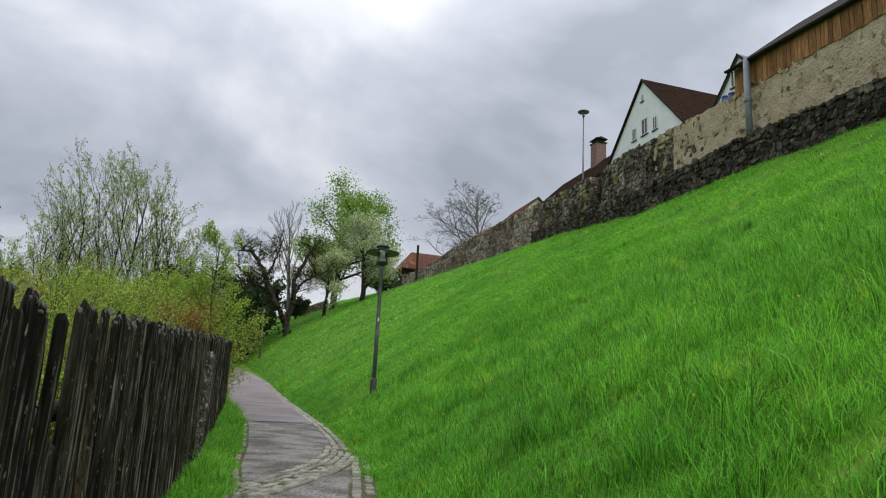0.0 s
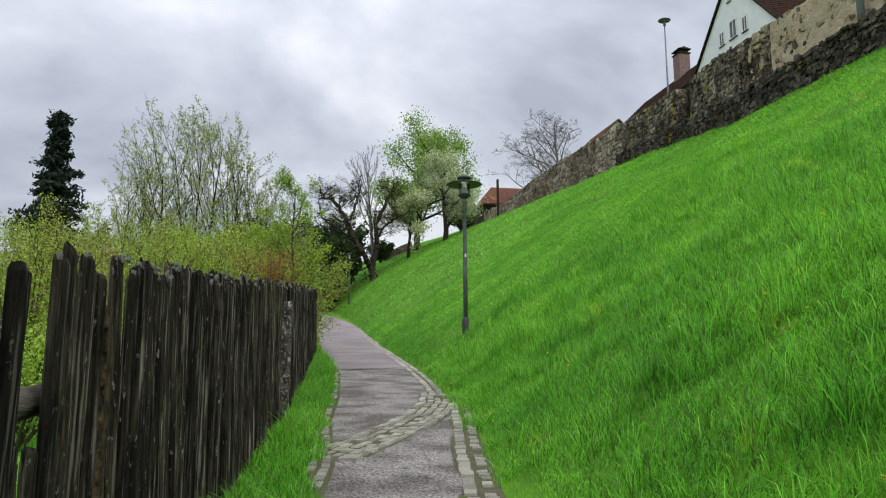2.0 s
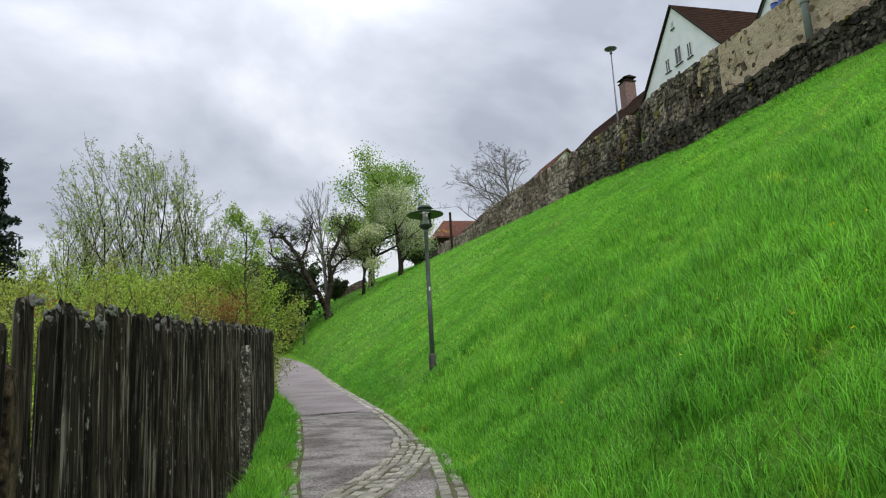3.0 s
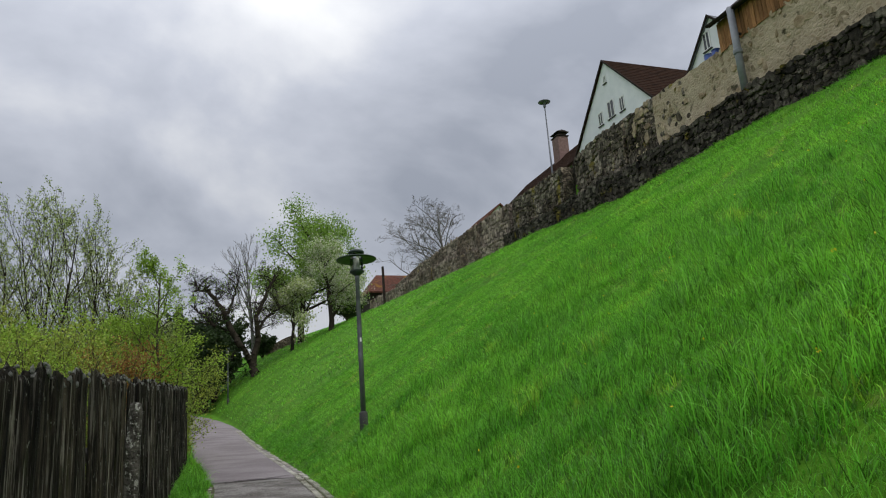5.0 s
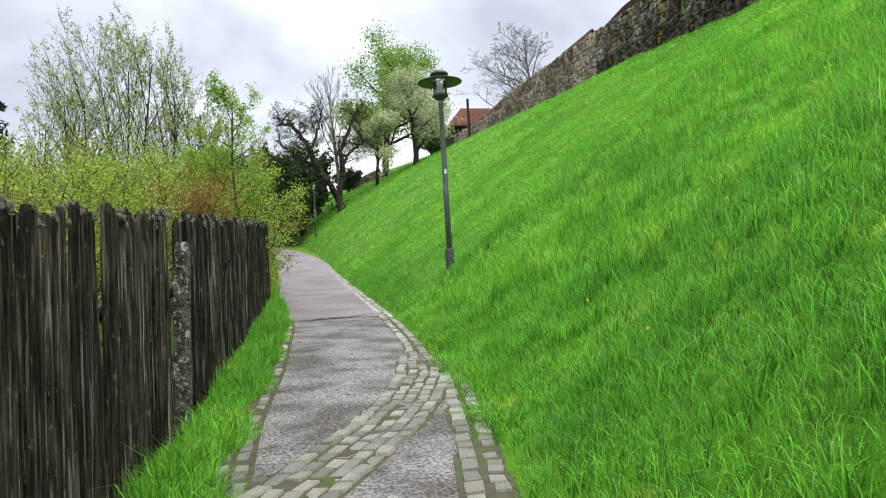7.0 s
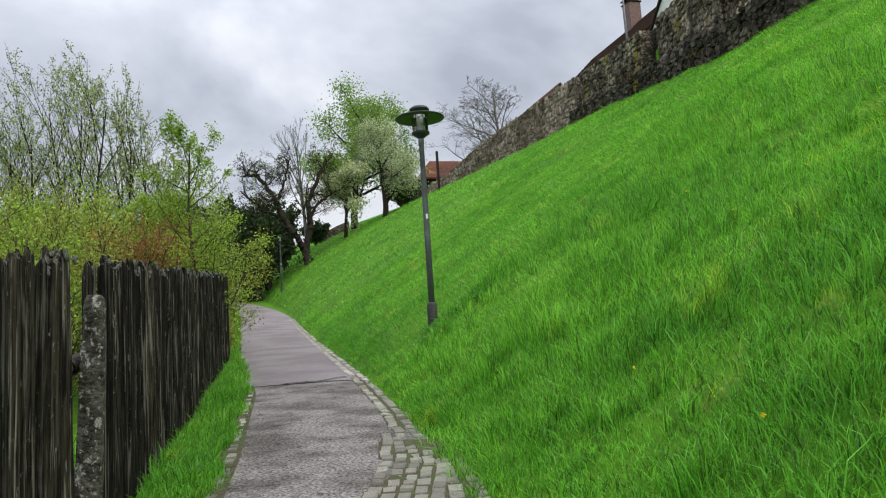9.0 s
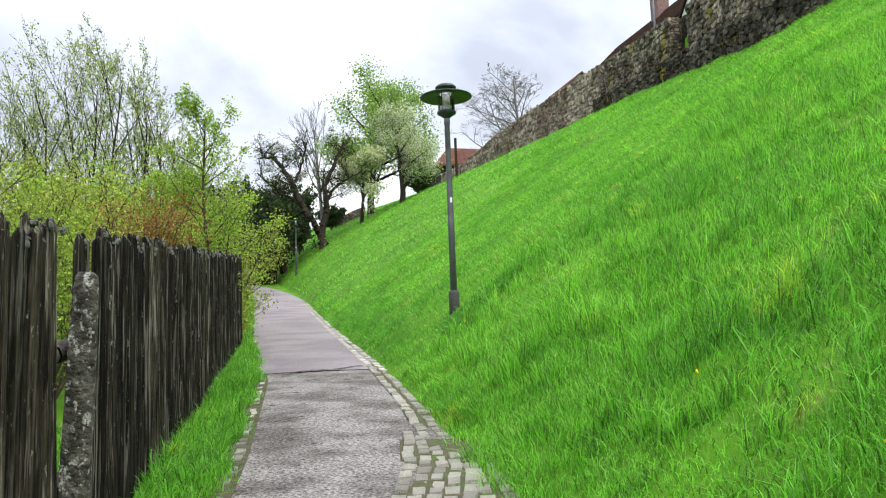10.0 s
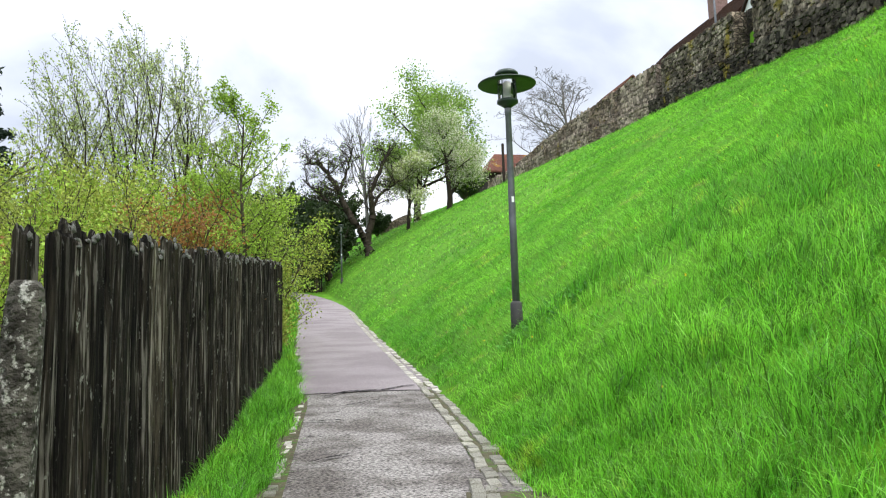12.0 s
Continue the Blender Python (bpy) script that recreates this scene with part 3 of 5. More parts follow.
upper_wall(38.9, 40.5, 1.15, M_WALL_LOW, "recess in the rubble wall, coloured dark for its shade", "wall_recess", 0.1, 5, 0.0)
W_MOSSY = upper_wall(40.5, 50.6, 0.42, M_WALL_RUBBLE, "mossy brown rubble wall section", "wall_upper_mossy", 0.1, 6)
upper_wall(50.6, 51.9, 1.1, M_WALL_LOW, "recess in the rubble wall, coloured dark for its shade", "wall_recess", 0.1, 7, 0.0)
W_FAR = upper_wall(51.9, 92, 0.55, M_WALL_FAR, "long brown rubble wall running away uphill", "wall_upper_far", 0.08, 8)


# ---- wooden barn on the wall ----
barn = thing("barn", 21, 12, 14.8, "barn with orange-brown board cladding and dark eaves on the stone wall", "building")


def face_x(y):
    return float(wall_x(y)) + 0.62


def local(ob, verts):
    return [(v[0] - ob.location.x, v[1] - ob.location.y, v[2] - ob.location.z) for v in verts]


BARN_Y0, BARN_Y1 = -8.0, 23.65


def barn_low(y):
    return float(wall_top(y)) - 0.02


bx, by, bz = barn.location
bv = []
for y in (BARN_Y0, BARN_Y1):
    fx, zl = face_x(y) + 0.06, barn_low(y) - 0.3
    bv += [(fx, y, zl), (fx + 7, y, zl), (fx + 7, y, zl + 1.36), (fx + 3.4, y, zl + 4.06), (fx, y, zl + 1.36)]
hang("wall", mesh_of("barn_wall", local(barn, bv), [(0, 1, 2, 3, 4), (9, 8, 7, 6, 5), (0, 5, 6, 1), (1, 6, 7, 2), (2, 7, 8, 3), (3, 8, 9, 4), (4, 9, 5, 0)], M_DARK_WOOD), barn, "dark boarding behind the cladding")
rv = []
for y, o in ((BARN_Y0, 0), (BARN_Y1 + 0.06, 0)):
    fx, zl = face_x(y), barn_low(y) - 0.3
    for dx, dz in ((-0.3, 1.29), (3.4, 4.24), (7.4, 1.2), (7.4, 1.05), (3.4, 4.07), (-0.3, 1.13)):
        rv.append((fx + dx, y, zl + dz))
rf = [(i, (i + 1) % 6, 6 + (i + 1) % 6, 6 + i) for i in range(6)] + [(5, 4, 3, 2, 1, 0), (6, 7, 8, 9, 10, 11)]
hang("roof", mesh_of("barn_roof", local(barn, rv), rf, M_DARK_WOOD), barn, "dark roof edge with deep shadowed eaves")
board_bm = bmesh.new()
block(board_bm, -0.018, 0.018, -0.082, 0.082, -0.1, 1.0, 0.008)
board_me = bpy.data.meshes.new("board")
board_bm.to_mesh(board_me)
board_bm.free()
board_me.materials.append(M_BOARD)
rb = random.Random(4)
y = BARN_Y1 - 0.1
while y > 4:
    hang("board", board_me, barn, m=Matrix.Translation((face_x(y) + 0.02 + rb.uniform(-0.012, 0.012) - bx, y - by, barn_low(y) - bz + rb.uniform(-0.03, 0.03))))
    y -= rb.uniform(0.18, 0.2)

# black rain gutter under the eaves with a bent outlet at its end
gv, gf = [], []
for y in (BARN_Y0, BARN_Y1 + 0.1):
    for i in range(7):
        a = math.pi + math.pi * i / 6
        gv.append((face_x(y) - 0.36 + 0.075 * math.cos(a) - bx, y - by, barn_low(y) + 0.93 + 0.075 * math.sin(a) - bz))
    for i in range(7):
        a = 2 * math.pi - math.pi * i / 6
        gv.append((face_x(y) - 0.36 + 0.06 * math.cos(a) - bx, y - by, barn_low(y) + 0.93 + 0.06 * math.sin(a) - bz))
gf = [(i, (i + 1) % 14, 14 + (i + 1) % 14, 14 + i) for i in range(14)] + [tuple(range(13, -1, -1)), tuple(range(14, 28))]
hang("gutter", mesh_of("gutter", gv, gf, M_DARK_WOOD), barn, "black rain gutter")

# grey pipe standing on the ledge, with a collar and a bracket
pz = float(ledge_z(22.4)) - 0.02
px = float(wall_x(22.4)) + 0.36
pipe = thing("vent_pipe", px, 22.4, pz, "thick grey vertical pipe on the wall ledge beside the barn", "pipe")
hang("tube", mesh_of("tube", *lathe([(0.125, 0), (0.125, 3.2), (0.105, 3.2), (0.105, 3.14)], 18), M_PLASTIC_PIPE, True), pipe)
hang("collar", mesh_of("collar", *lathe([(0.15, 1.45), (0.16, 1.47), (0.16, 1.6), (0.15, 1.62)], 18), M_PLASTIC_PIPE, True), pipe)
bm = bmesh.new()
block(bm, 0.1, 0.34, -0.03, 0.03, 2.2, 2.28, 0.005)
part("bracket", bm, M_GALV_DARK, pipe)

# blue barrels on the wall top
for k, (y, h) in enumerate(((24.85, 0.34), (24.35, 0.34))):
    x = float(wall_x(y)) + 0.95
    b = thing("barrel", x, y, float(wall_top(y)) - 0.06, "blue plastic barrel standing on the wall top", "barrel", "barrels on the wall")
    hang("drum", mesh_of("drum", *lathe([(0.14, 0), (0.16, 0.04), (0.168, h * 0.4), (0.178, h * 0.44), (0.168, h * 0.48), (0.164, h - 0.03), (0.15, h)], 18), M_BLUE, True), b)
    hang("lid", mesh_of("lid", *lathe([(0.155, h + 0.002), (0.168, h + 0.01), (0.168, h + 0.035), (0.14, h + 0.04)], 18), M_BLUE, True), b)


# ---- houses ----
def gable_house(name, x, yc, half, eave, pitch, length, label, roof_mat, windows=(), base=4.0, over=0.1, dark_verge=True):
    """A house whose gable looks along -x, with its ridge along +x."""
    h = thing(name, x, yc, eave - base, label, "house")
    top = base + half * math.tan(pitch)
    v = []
    for xx in (0, length):
        v += [(xx, -half, 0), (xx, half, 0), (xx, half, base), (xx, 0, top), (xx, -half, base)]
    hang("wall", mesh_of("house_wall", v, [(0, 1, 2, 3, 4), (9, 8, 7, 6, 5), (0, 5, 6, 1), (1, 6, 7, 2), (4, 9, 5, 0)], M_PLASTER), h, "white rendered gable wall")
    for sgn in (-1, 1):
        run = half + 0.2
        rise = run * math.tan(pitch)
        a, t = 0.01, 0.1
        vv = []
        for xx in (-over, length):
            vv += [(xx, 0, top + a), (xx, sgn * run, top + a - rise), (xx, sgn * run, top + a - rise + t), (xx, 0, top + a + t)]
        f = [(0, 1, 5, 4), (1, 2, 6, 5), (2, 3, 7, 6), (3, 0, 4, 7), (3, 2, 1, 0), (4, 5, 6, 7)]
        hang("roof", mesh_of("roof_slope", vv, f, roof_mat), h, "roof slope of brown tiles")
        # courses of tiles
        n = int(run / math.cos(pitch) / 0.32)
        cv, cf = [], []
        for i in range(n):
            d0, d1 = i / n, (i + 1.12) / n
            z0, z1 = top + a + t + 0.012, top + a + t + 0.05
            q = len(cv)
            cv += [(-over - 0.02, sgn * run * d0, z0 - rise * d0), (length, sgn * run * d0, z0 - rise * d0), (length, sgn * run * d1, z1 - rise * d1), (-over - 0.02, sgn * run * d1, z1 - rise * d1),
                   (length, sgn * run * d1, z1 - 0.04 - rise * d1), (-over - 0.02, sgn * run * d1, z1 - 0.04 - rise * d1)]
            cf += [(q, q + 1, q + 2, q + 3), (q + 3, q + 2, q + 4, q + 5)]
        hang("tile_course", mesh_of("tile_course", cv, cf, roof_mat), h)
        if dark_verge:
            bb = [(-over - 0.06, 0, top + a - 0.01), (-over - 0.06, sgn * run, top + a - 0.01 - rise), (-over - 0.06, sgn * run, top + a + t + 0.03 - rise), (-over - 0.06, 0, top + a + t + 0.03)]
            bb += [(p[0] + 0.05, p[1], p[2]) for p in bb]
            hang("bargeboard", mesh_of("bargeboard", bb, [(0, 1, 2, 3), (7, 6, 5, 4), (0, 4, 5, 1), (1, 5, 6, 2), (2, 6, 7, 3), (3, 7, 4, 0)], M_DARK_WOOD), h, "dark wooden bargeboard")
    for wy, wz, ww, wh in windows:
        cy, cz = wy - yc, wz - (eave - base)
        bm = bmesh.new()
        for y0, y1, z0, z1 in ((-ww / 2, -ww / 2 + 0.06, 0, wh), (ww / 2 - 0.06, ww / 2, 0, wh), (-ww / 2 + 0.06, ww / 2 - 0.06, 0, 0.06), (-ww / 2 + 0.06, ww / 2 - 0.06, wh - 0.06, wh), (-0.025, 0.025, 0.06, wh - 0.06)):
            block(bm, -0.045, 0.03, cy + y0, cy + y1, cz - wh / 2 + z0, cz - wh / 2 + z1)
        fr = part("window", bm, M_WHITE_PAINT, h, "small window with grey-white frame")
        bm = bmesh.new()
        block(bm, -0.02, -0.006, cy - ww / 2 + 0.03, cy + ww / 2 - 0.03, cz - wh / 2 + 0.03, cz + wh / 2 - 0.03)
        part("pane", bm, M_PANE, fr)
        bm = bmesh.new()
        block(bm, -0.09, 0.0, cy - ww / 2 - 0.05, cy + ww / 2 + 0.05, cz - wh / 2 - 0.05, cz - wh / 2 - 0.005)
        part("sill", bm, M_GALV_DARK, fr)
    return h


gable_house("house", 26.0, 40.6, 5.2, 19.2, radians(46.5), 12.0, "white gabled house with a steep brown tiled roof behind the wall", M_TILE_BROWN,
            ((41.65, 21.38, 0.5, 0.85), (40.45, 21.5, 0.72, 1.1), (39.3, 21.3, 0.5, 0.9), (40.7, 23.55, 0.3, 0.5)))
gable_house("house", 24.0, 29.05, 3.6, 16.75, radians(46), 9.0, "white gabled house half hidden behind the barn", M_GALV, ((29.45, 19.5, 0.5, 0.9),))


def ridge_house(name, x, z, y0, y1, half, pitch, label, roof_mat, wall_mat, base=5.0, hip=0.0):
    """A house with its ridge along y; hip draws the ridge's ends in."""
    h = thing(name, x, (y0 + y1) / 2, z - base - half * math.tan(pitch), label, "house")
    L = (y1 - y0) / 2
    rise = half * math.tan(pitch)
    v = [(-half, -L, 0), (half, -L, 0), (half, L, 0), (-half, L, 0), (-half, -L, base), (half, -L, base), (half, L, base), (-half, L, base), (0, -L + hip, base + rise), (0, L - hip, base + rise)]
    hang("wall", mesh_of("house_wall", v, [(0, 1, 5, 8, 4) if hip == 0 else (0, 1, 5, 4), (2, 3, 7, 9, 6) if hip == 0 else (2, 3, 7, 6), (1, 2, 6, 5), (3, 0, 4, 7)], wall_mat), h)
    o = 0.5
    e = base - o * math.tan(pitch)
    rt = [(-half - o, -L - o, e), (half + o, -L - o, e), (half + o, L + o, e), (-half - o, L + o, e), (0, -L + hip - (0 if hip else o), base + rise), (0, L - hip + (0 if hip else o), base + rise)]
    up = [(p[0], p[1], p[2] + 0.18) for p in rt]
    f = [(6 + 0, 6 + 3, 6 + 5, 6 + 4)[::-1], (6 + 1, 6 + 4, 6 + 5, 6 + 2)[::-1], (0, 4, 5, 3)[::-1], (1, 2, 5, 4)[::-1], (0, 3, 9, 6), (1, 7, 8, 2), (0, 6, 10, 4), (3, 5, 11, 9), (1, 4, 10, 7), (2, 8, 11, 5)]
    if hip:
        f += [(6, 7, 10), (8, 9, 11), (0, 4, 1), (2, 5, 3), (0, 1, 7, 6), (2, 3, 9, 8)]
    hang("roof", mesh_of("roof_body", rt + up, f, roof_mat), h, "tiled roof")
    n = int(math.hypot(half, rise) / 0.34)
    cv, cf = [], []
    for i in range(n):
        d0, d1 = i / n, (i + 1.1) / n
        run, drop = half + o, rise + o * math.tan(pitch)
        top = base + rise + 0.2
        y_a = lambda d: -L + hip - (0 if hip else o) - (hip + o if hip else 0) * d
        y_b = lambda d: L - hip + (0 if hip else o) + (hip + o if hip else 0) * d
        q = len(cv)
        cv += [(-run * d0, y_a(d0), top - drop * d0), (-run * d0, y_b(d0), top - drop * d0), (-run * d1, y_b(d1), top + 0.04 - drop * d1), (-run * d1, y_a(d1), top + 0.04 - drop * d1), (-run * d1, y_b(d1), top - drop * d1), (-run * d1, y_a(d1), top - drop * d1)]
        cf += [(q, q + 3, q + 2, q + 1), (q + 3, q + 5, q + 4, q + 2)]
    hang("tile_course", mesh_of("tile_course", cv, cf, roof_mat), h)
    return h


h2 = ridge_house("house", 32.0, 25.3, 49.2, 63.0, 3.6, radians(44), "house with a brown-red tiled roof behind the stone wall", M_TILE_BROWN, M_PLASTER)
chim = part("chimney", block(bmesh.new(), -0.75, 0.2, -0.1, 0.9, 7.4, 10.1, 0.02), M_BRICK, h2, "brick chimney stack")
bm = bmesh.new()
block(bm, -0.82, 0.27, -0.18, 0.98, 10.1, 10.2, 0.02)
part("chimney_cap", bm, M_DARK_WOOD, chim)
bm = bmesh.new()
for yy in (-0.02, 0.76):
    block(bm, -0.6, 0.05, yy, yy + 0.06, 10.2, 10.45)
hood = [(-0.85, -0.25, 10.45), (0.3, -0.25, 10.45), (0.3, 1.05, 10.45), (-0.85, 1.05, 10.45), (-0.27, -0.1, 10.7), (-0.27, 0.9, 10.7)]
hv = [bm.verts.new(p) for p in hood]
for f in ((0, 3, 2, 1), (0, 1, 4), (1, 2, 5, 4), (2, 3, 5), (3, 0, 4, 5)):
    bm.faces.new([hv[i] for i in f])
part("chimney_hood", bm, M_DARK_WOOD, chim, "dark metal rain hood")
ridge_house("house", 43.0, 34.0, 93, 101, 4.0, radians(44), "distant house roof behind the wall", M_TILE_RED, M_PLASTER, 14.0)
shed = ridge_house("shed", 35.8, 28.6, 103.5, 117.5, 4.2, radians(36), "old shed with a mossy red hipped tile roof", M_TILE_RED, M_DARK_WOOD, 7.0, hip=2.0)
shed.rotation_euler = (0, 0, radians(90))

# dark timber post by the end of the wall
bm = bmesh.new()
block(bm, -0.13, 0.13, -0.13, 0.13, 0, 5.4, 0.03)
pole = part("utility_post", bm, M_DARK_WOOD, None)
pole.location = (26.9, 93.5, float(ground_z(26.9, 93.5)) - 0.1)
tagged(pole, "dark tall timber post at the far end of the wall", "post")


# ---- lamps ----
def path_lamp(x, y, z):
    l = thing("street_lamp", x, y, z, "grey steel path lamp with dark green disc shade on grass", "street lamp", "path lamps")
    hang("sleeve", mesh_of("sleeve", *lathe([(0.092, -0.5), (0.092, 0.33), (0.08, 0.36), (0.058, 0.37)], 20), M_GALV_DARK, True), l, "dark grey cast base sleeve")
    hang("pole", mesh_of("pole", *lathe([(0.058, 0.3), (0.055, 1.7), (0.046, 3.3), (0.054, 3.31), (0.054, 3.4), (0.046, 3.42)], 20), M_GALV, True), l)
    hang("cup", mesh_of("cup", *lathe([(0.055, 3.42), (0.09, 3.45), (0.168, 3.5), (0.168, 3.54), (0.15, 3.545)], 20), M_GREEN_METAL, True), l, "dark lantern cup")
    hang("lantern_glass", mesh_of("lantern_glass", *lathe([(0.13, 3.547), (0.135, 3.58), (0.135, 3.93)], 20, caps=False), glass, True), l, "clear lantern glass").visible_shadow = False
    hang("bulb_holder", mesh_of("bulb_holder", *lathe([(0.085, 3.546), (0.085, 3.62), (0.06, 3.64), (0.06, 3.82), (0.03, 3.85)], 14), M_WHITE_PAINT, True), l, "white bulb holder")
    for i in range(4):
        a = math.pi / 4 + i * math.pi / 2
        bm = bmesh.new()
        block(bm, 0.158 * math.cos(a) - 0.007, 0.158 * math.cos(a) + 0.007, 0.158 * math.sin(a) - 0.007, 0.158 * math.sin(a) + 0.007, 3.54, 3.95)
        part("rod", bm, M_GREEN_METAL, l)
    hang("shade", mesh_of("shade", *lathe([(0.15, 3.845), (0.45, 3.79), (0.462, 3.8), (0.455, 3.815), (0.16, 3.872), (0.15, 3.868), (0.15, 3.845)], 40, caps=False), M_GREEN_METAL, True), l, "dark green metal disc shade")
    hang("cap", mesh_of("cap", *lathe([(0.15, 3.945), (0.185, 3.95), (0.185, 3.985), (0.15, 4.02), (0.05, 4.045)], 24), M_GREEN_METAL, True), l)
    bm = bmesh.new()
    block(bm, -0.02, 0.02, -0.061, -0.0545, 1.9, 1.99, 0.001)
    part("sticker", bm, M_STICKER, l, "small white sticker")
    return l


lamp = path_lamp(4.97, 20.77, 2.73)
far = copy_thing(lamp, Matrix.Translation((5.9, 63.0, float(ground_z(5.9, 63.0)) - 0.02)))

tz = float(wall_top(44.6)) - 0.95
tall = thing("street_lamp", 23.9, 44.6, tz, "slim tall street lamp with a flat disc head behind the wall", "street lamp")
hang("pole", mesh_of("tall_pole", *lathe([(0.07, -0.5), (0.06, 1.5), (0.035, 6.25)], 12), M_GALV, True), tall)
hang("head", mesh_of("tall_head", *lathe([(0.06, 6.15), (0.09, 6.2), (0.08, 6.3), (0.09, 6.45), (0.13, 6.47)], 16), M_GALV, True), tall)
hang("shade", mesh_of("tall_shade", *lathe([(0.1, 6.47), (0.38, 6.5), (0.4, 6.53), (0.36, 6.57), (0.1, 6.61)], 28), M_GALV, True), tall, "pale flat disc shade")


# ---- trees ----
def tubes(segs, sides=5):
    """Tapered tubes along (start, end, radius, radius) rows."""
    p0 = np.array([s[0] for s in segs], float)
    p1 = np.array([s[1] for s in segs], float)
    r0 = np.array([s[2] for s in segs], float)[:, None]
    r1 = np.array([s[3] for s in segs], float)[:, None]
    d = p1 - p0
    d /= np.maximum(np.linalg.norm(d, axis=1, keepdims=True), 1e-6)
    up = np.where(np.abs(d[:, 2:3]) > 0.9, np.array([[1.0, 0, 0]]), np.array([[0, 0, 1.0]]))
    u = np.cross(d, up)
    u /= np.linalg.norm(u, axis=1, keepdims=True)
    w = np.cross(d, u)
    n = len(segs)
    vs = np.zeros((n, 2, sides, 3))
    for k in range(sides):
        a = 2 * math.pi * k / sides
        dirn = math.cos(a) * u + math.sin(a) * w
        vs[:, 0, k], vs[:, 1, k] = p0 + dirn * r0, p1 + dirn * r1
    base = (np.arange(n) * 2 * sides)[:, None]
    fs = np.concatenate([base + np.array([[k, (k + 1) % sides, sides + (k + 1) % sides, sides + k]]) for k in range(sides)])
    return vs.reshape(-1, 3), fs


def branches(segs):
    """Round tubes for thick limbs, three-sided ones for twigs."""
    thick, fine = [q for q in segs if q[2] > 0.03], [q for q in segs if q[2] <= 0.03]
    v1, f1 = tubes(thick, 7)
    if not fine:
        return v1, f1
    v2, f2 = tubes(fine, 3)
    return np.concatenate([v1, v2]), np.concatenate([f1, f2 + len(v1)])


def leaf_quads(points, size, rng, long=1.6, flat=0.0):
    n = len(points)
    a = rng.normal(size=(n, 3))
    a[:, 2] *= 1 - flat
    a /= np.linalg.norm(a, axis=1, keepdims=True)
    b = np.cross(a, rng.normal(size=(n, 3)))
    b /= np.maximum(np.linalg.norm(b, axis=1, keepdims=True), 1e-6)
    s = size * rng.uniform(0.6, 1.4, (n, 1))
    c = np.cross(a, b)
    v = np.stack([points - a * s * long * 0.5, points + b * s * 0.5 + c * s * 0.12, points + a * s * long * 0.5, points - b * s * 0.5 + c * s * 0.12], 1)
    return v.reshape(-1, 3), np.arange(n * 4).reshape(n, 4)


def grow(rng, height, radius, levels=4, lean=(0, 0), first=0.3, kids=(7, 5, 4), angle=50, shrink=0.6, upward=0.15, wander=0.12, trunk_steps=7, thin=0.006, taper=0.6):
    """Branch rows of a tree that stands at the origin, and the points on its twigs."""
    segs, twigs = [], []

    def limb(p, d, length, r, level):
        steps = trunk_steps if level == 0 else max(2, 5 - level)
        pts = [p]
        for i in range(steps):
            d = d + rng.normal(size=3) * wander * (0.5 if level == 0 else 1.0)
            d[2] += upward * (0 if level == 0 else 1)
            d = d / np.linalg.norm(d)
            q = p + d * length / steps
            ra, rb_ = r * (1 - 0.75 * i / steps), r * (1 - 0.75 * (i + 1) / steps)
            segs.append((p, q, max(ra, thin), max(rb_, thin * 0.8)))
            p = q
            pts.append(p)
            if level >= levels - 2:
                twigs.append((p - d * length / steps * rng.random(), level))
        if level < levels - 1:
            k = kids[min(level, len(kids) - 1)]
            for i in range(k):
                f = (first if level == 0 else 0.25) + (1 - (first if level == 0 else 0.25)) * (i + rng.random()) / k
                j = min(int(f * steps), steps - 1)
                q = pts[j] + (pts[j + 1] - pts[j]) * (f * steps - j)
                ax = pts[j + 1] - pts[j]
                ax /= np.linalg.norm(ax)
                side = np.cross(ax, rng.normal(size=3))
                side /= np.linalg.norm(side)
                an = radians(angle * rng.uniform(0.6, 1.25))
                nd = ax * math.cos(an) + side * math.sin(an)
                limb(q, nd, length * shrink * (1.15 - (taper if level == 0 else 0.6) * f) * rng.uniform(0.75, 1.2), max(r * 0.5 * (1 - 0.6 * f), thin), level + 1)

    d0 = np.array([lean[0], lean[1], 1.0])
    limb(np.zeros(3), d0 / np.linalg.norm(d0), height * 0.85, radius, 0)
    return segs, np.array([t[0] for t in twigs])


def tree(name, x, y, height, radius, label, bark, leaf, leaves, size, seed, spread=0.25, blossom=0, z=None, category="tree", group="", long=1.6, stretch=1.0, **kw):
    rng = np.random.default_rng(seed)
    e = thing(name, x, y, float(ground_z(x, y)) - 0.1 if z is None else z, label, category, group)
    segs, tw = grow(rng, height, radius, **kw)
    tip = max(float(s[1][2]) for s in segs)
    k = height / tip
    wide = np.array([k * stretch, k * stretch, k])
    segs = [(s[0] * wide, s[1] * wide, s[2], s[3]) for s in segs]
    tw = tw * wide
    hang("trunk", mesh_array("trunk", *branches(segs), bark, True), e)
    if leaves:
        pts = tw[rng.integers(0, len(tw), leaves)] + rng.normal(size=(leaves, 3)) * spread
        pts[:, 2] = np.maximum(pts[:, 2], 0.1)
        hang("crown", mesh_array("crown", *leaf_quads(pts, size, rng, long), leaf), e)
    if blossom:
        pts = tw[rng.integers(0, len(tw), blossom)] + rng.normal(size=(blossom, 3)) * spread
        hang("blossom", mesh_array("blossom", *leaf_quads(pts, size * 0.9, rng, 1.0), M_BLOSSOM), e, "cream white blossom")
    return e


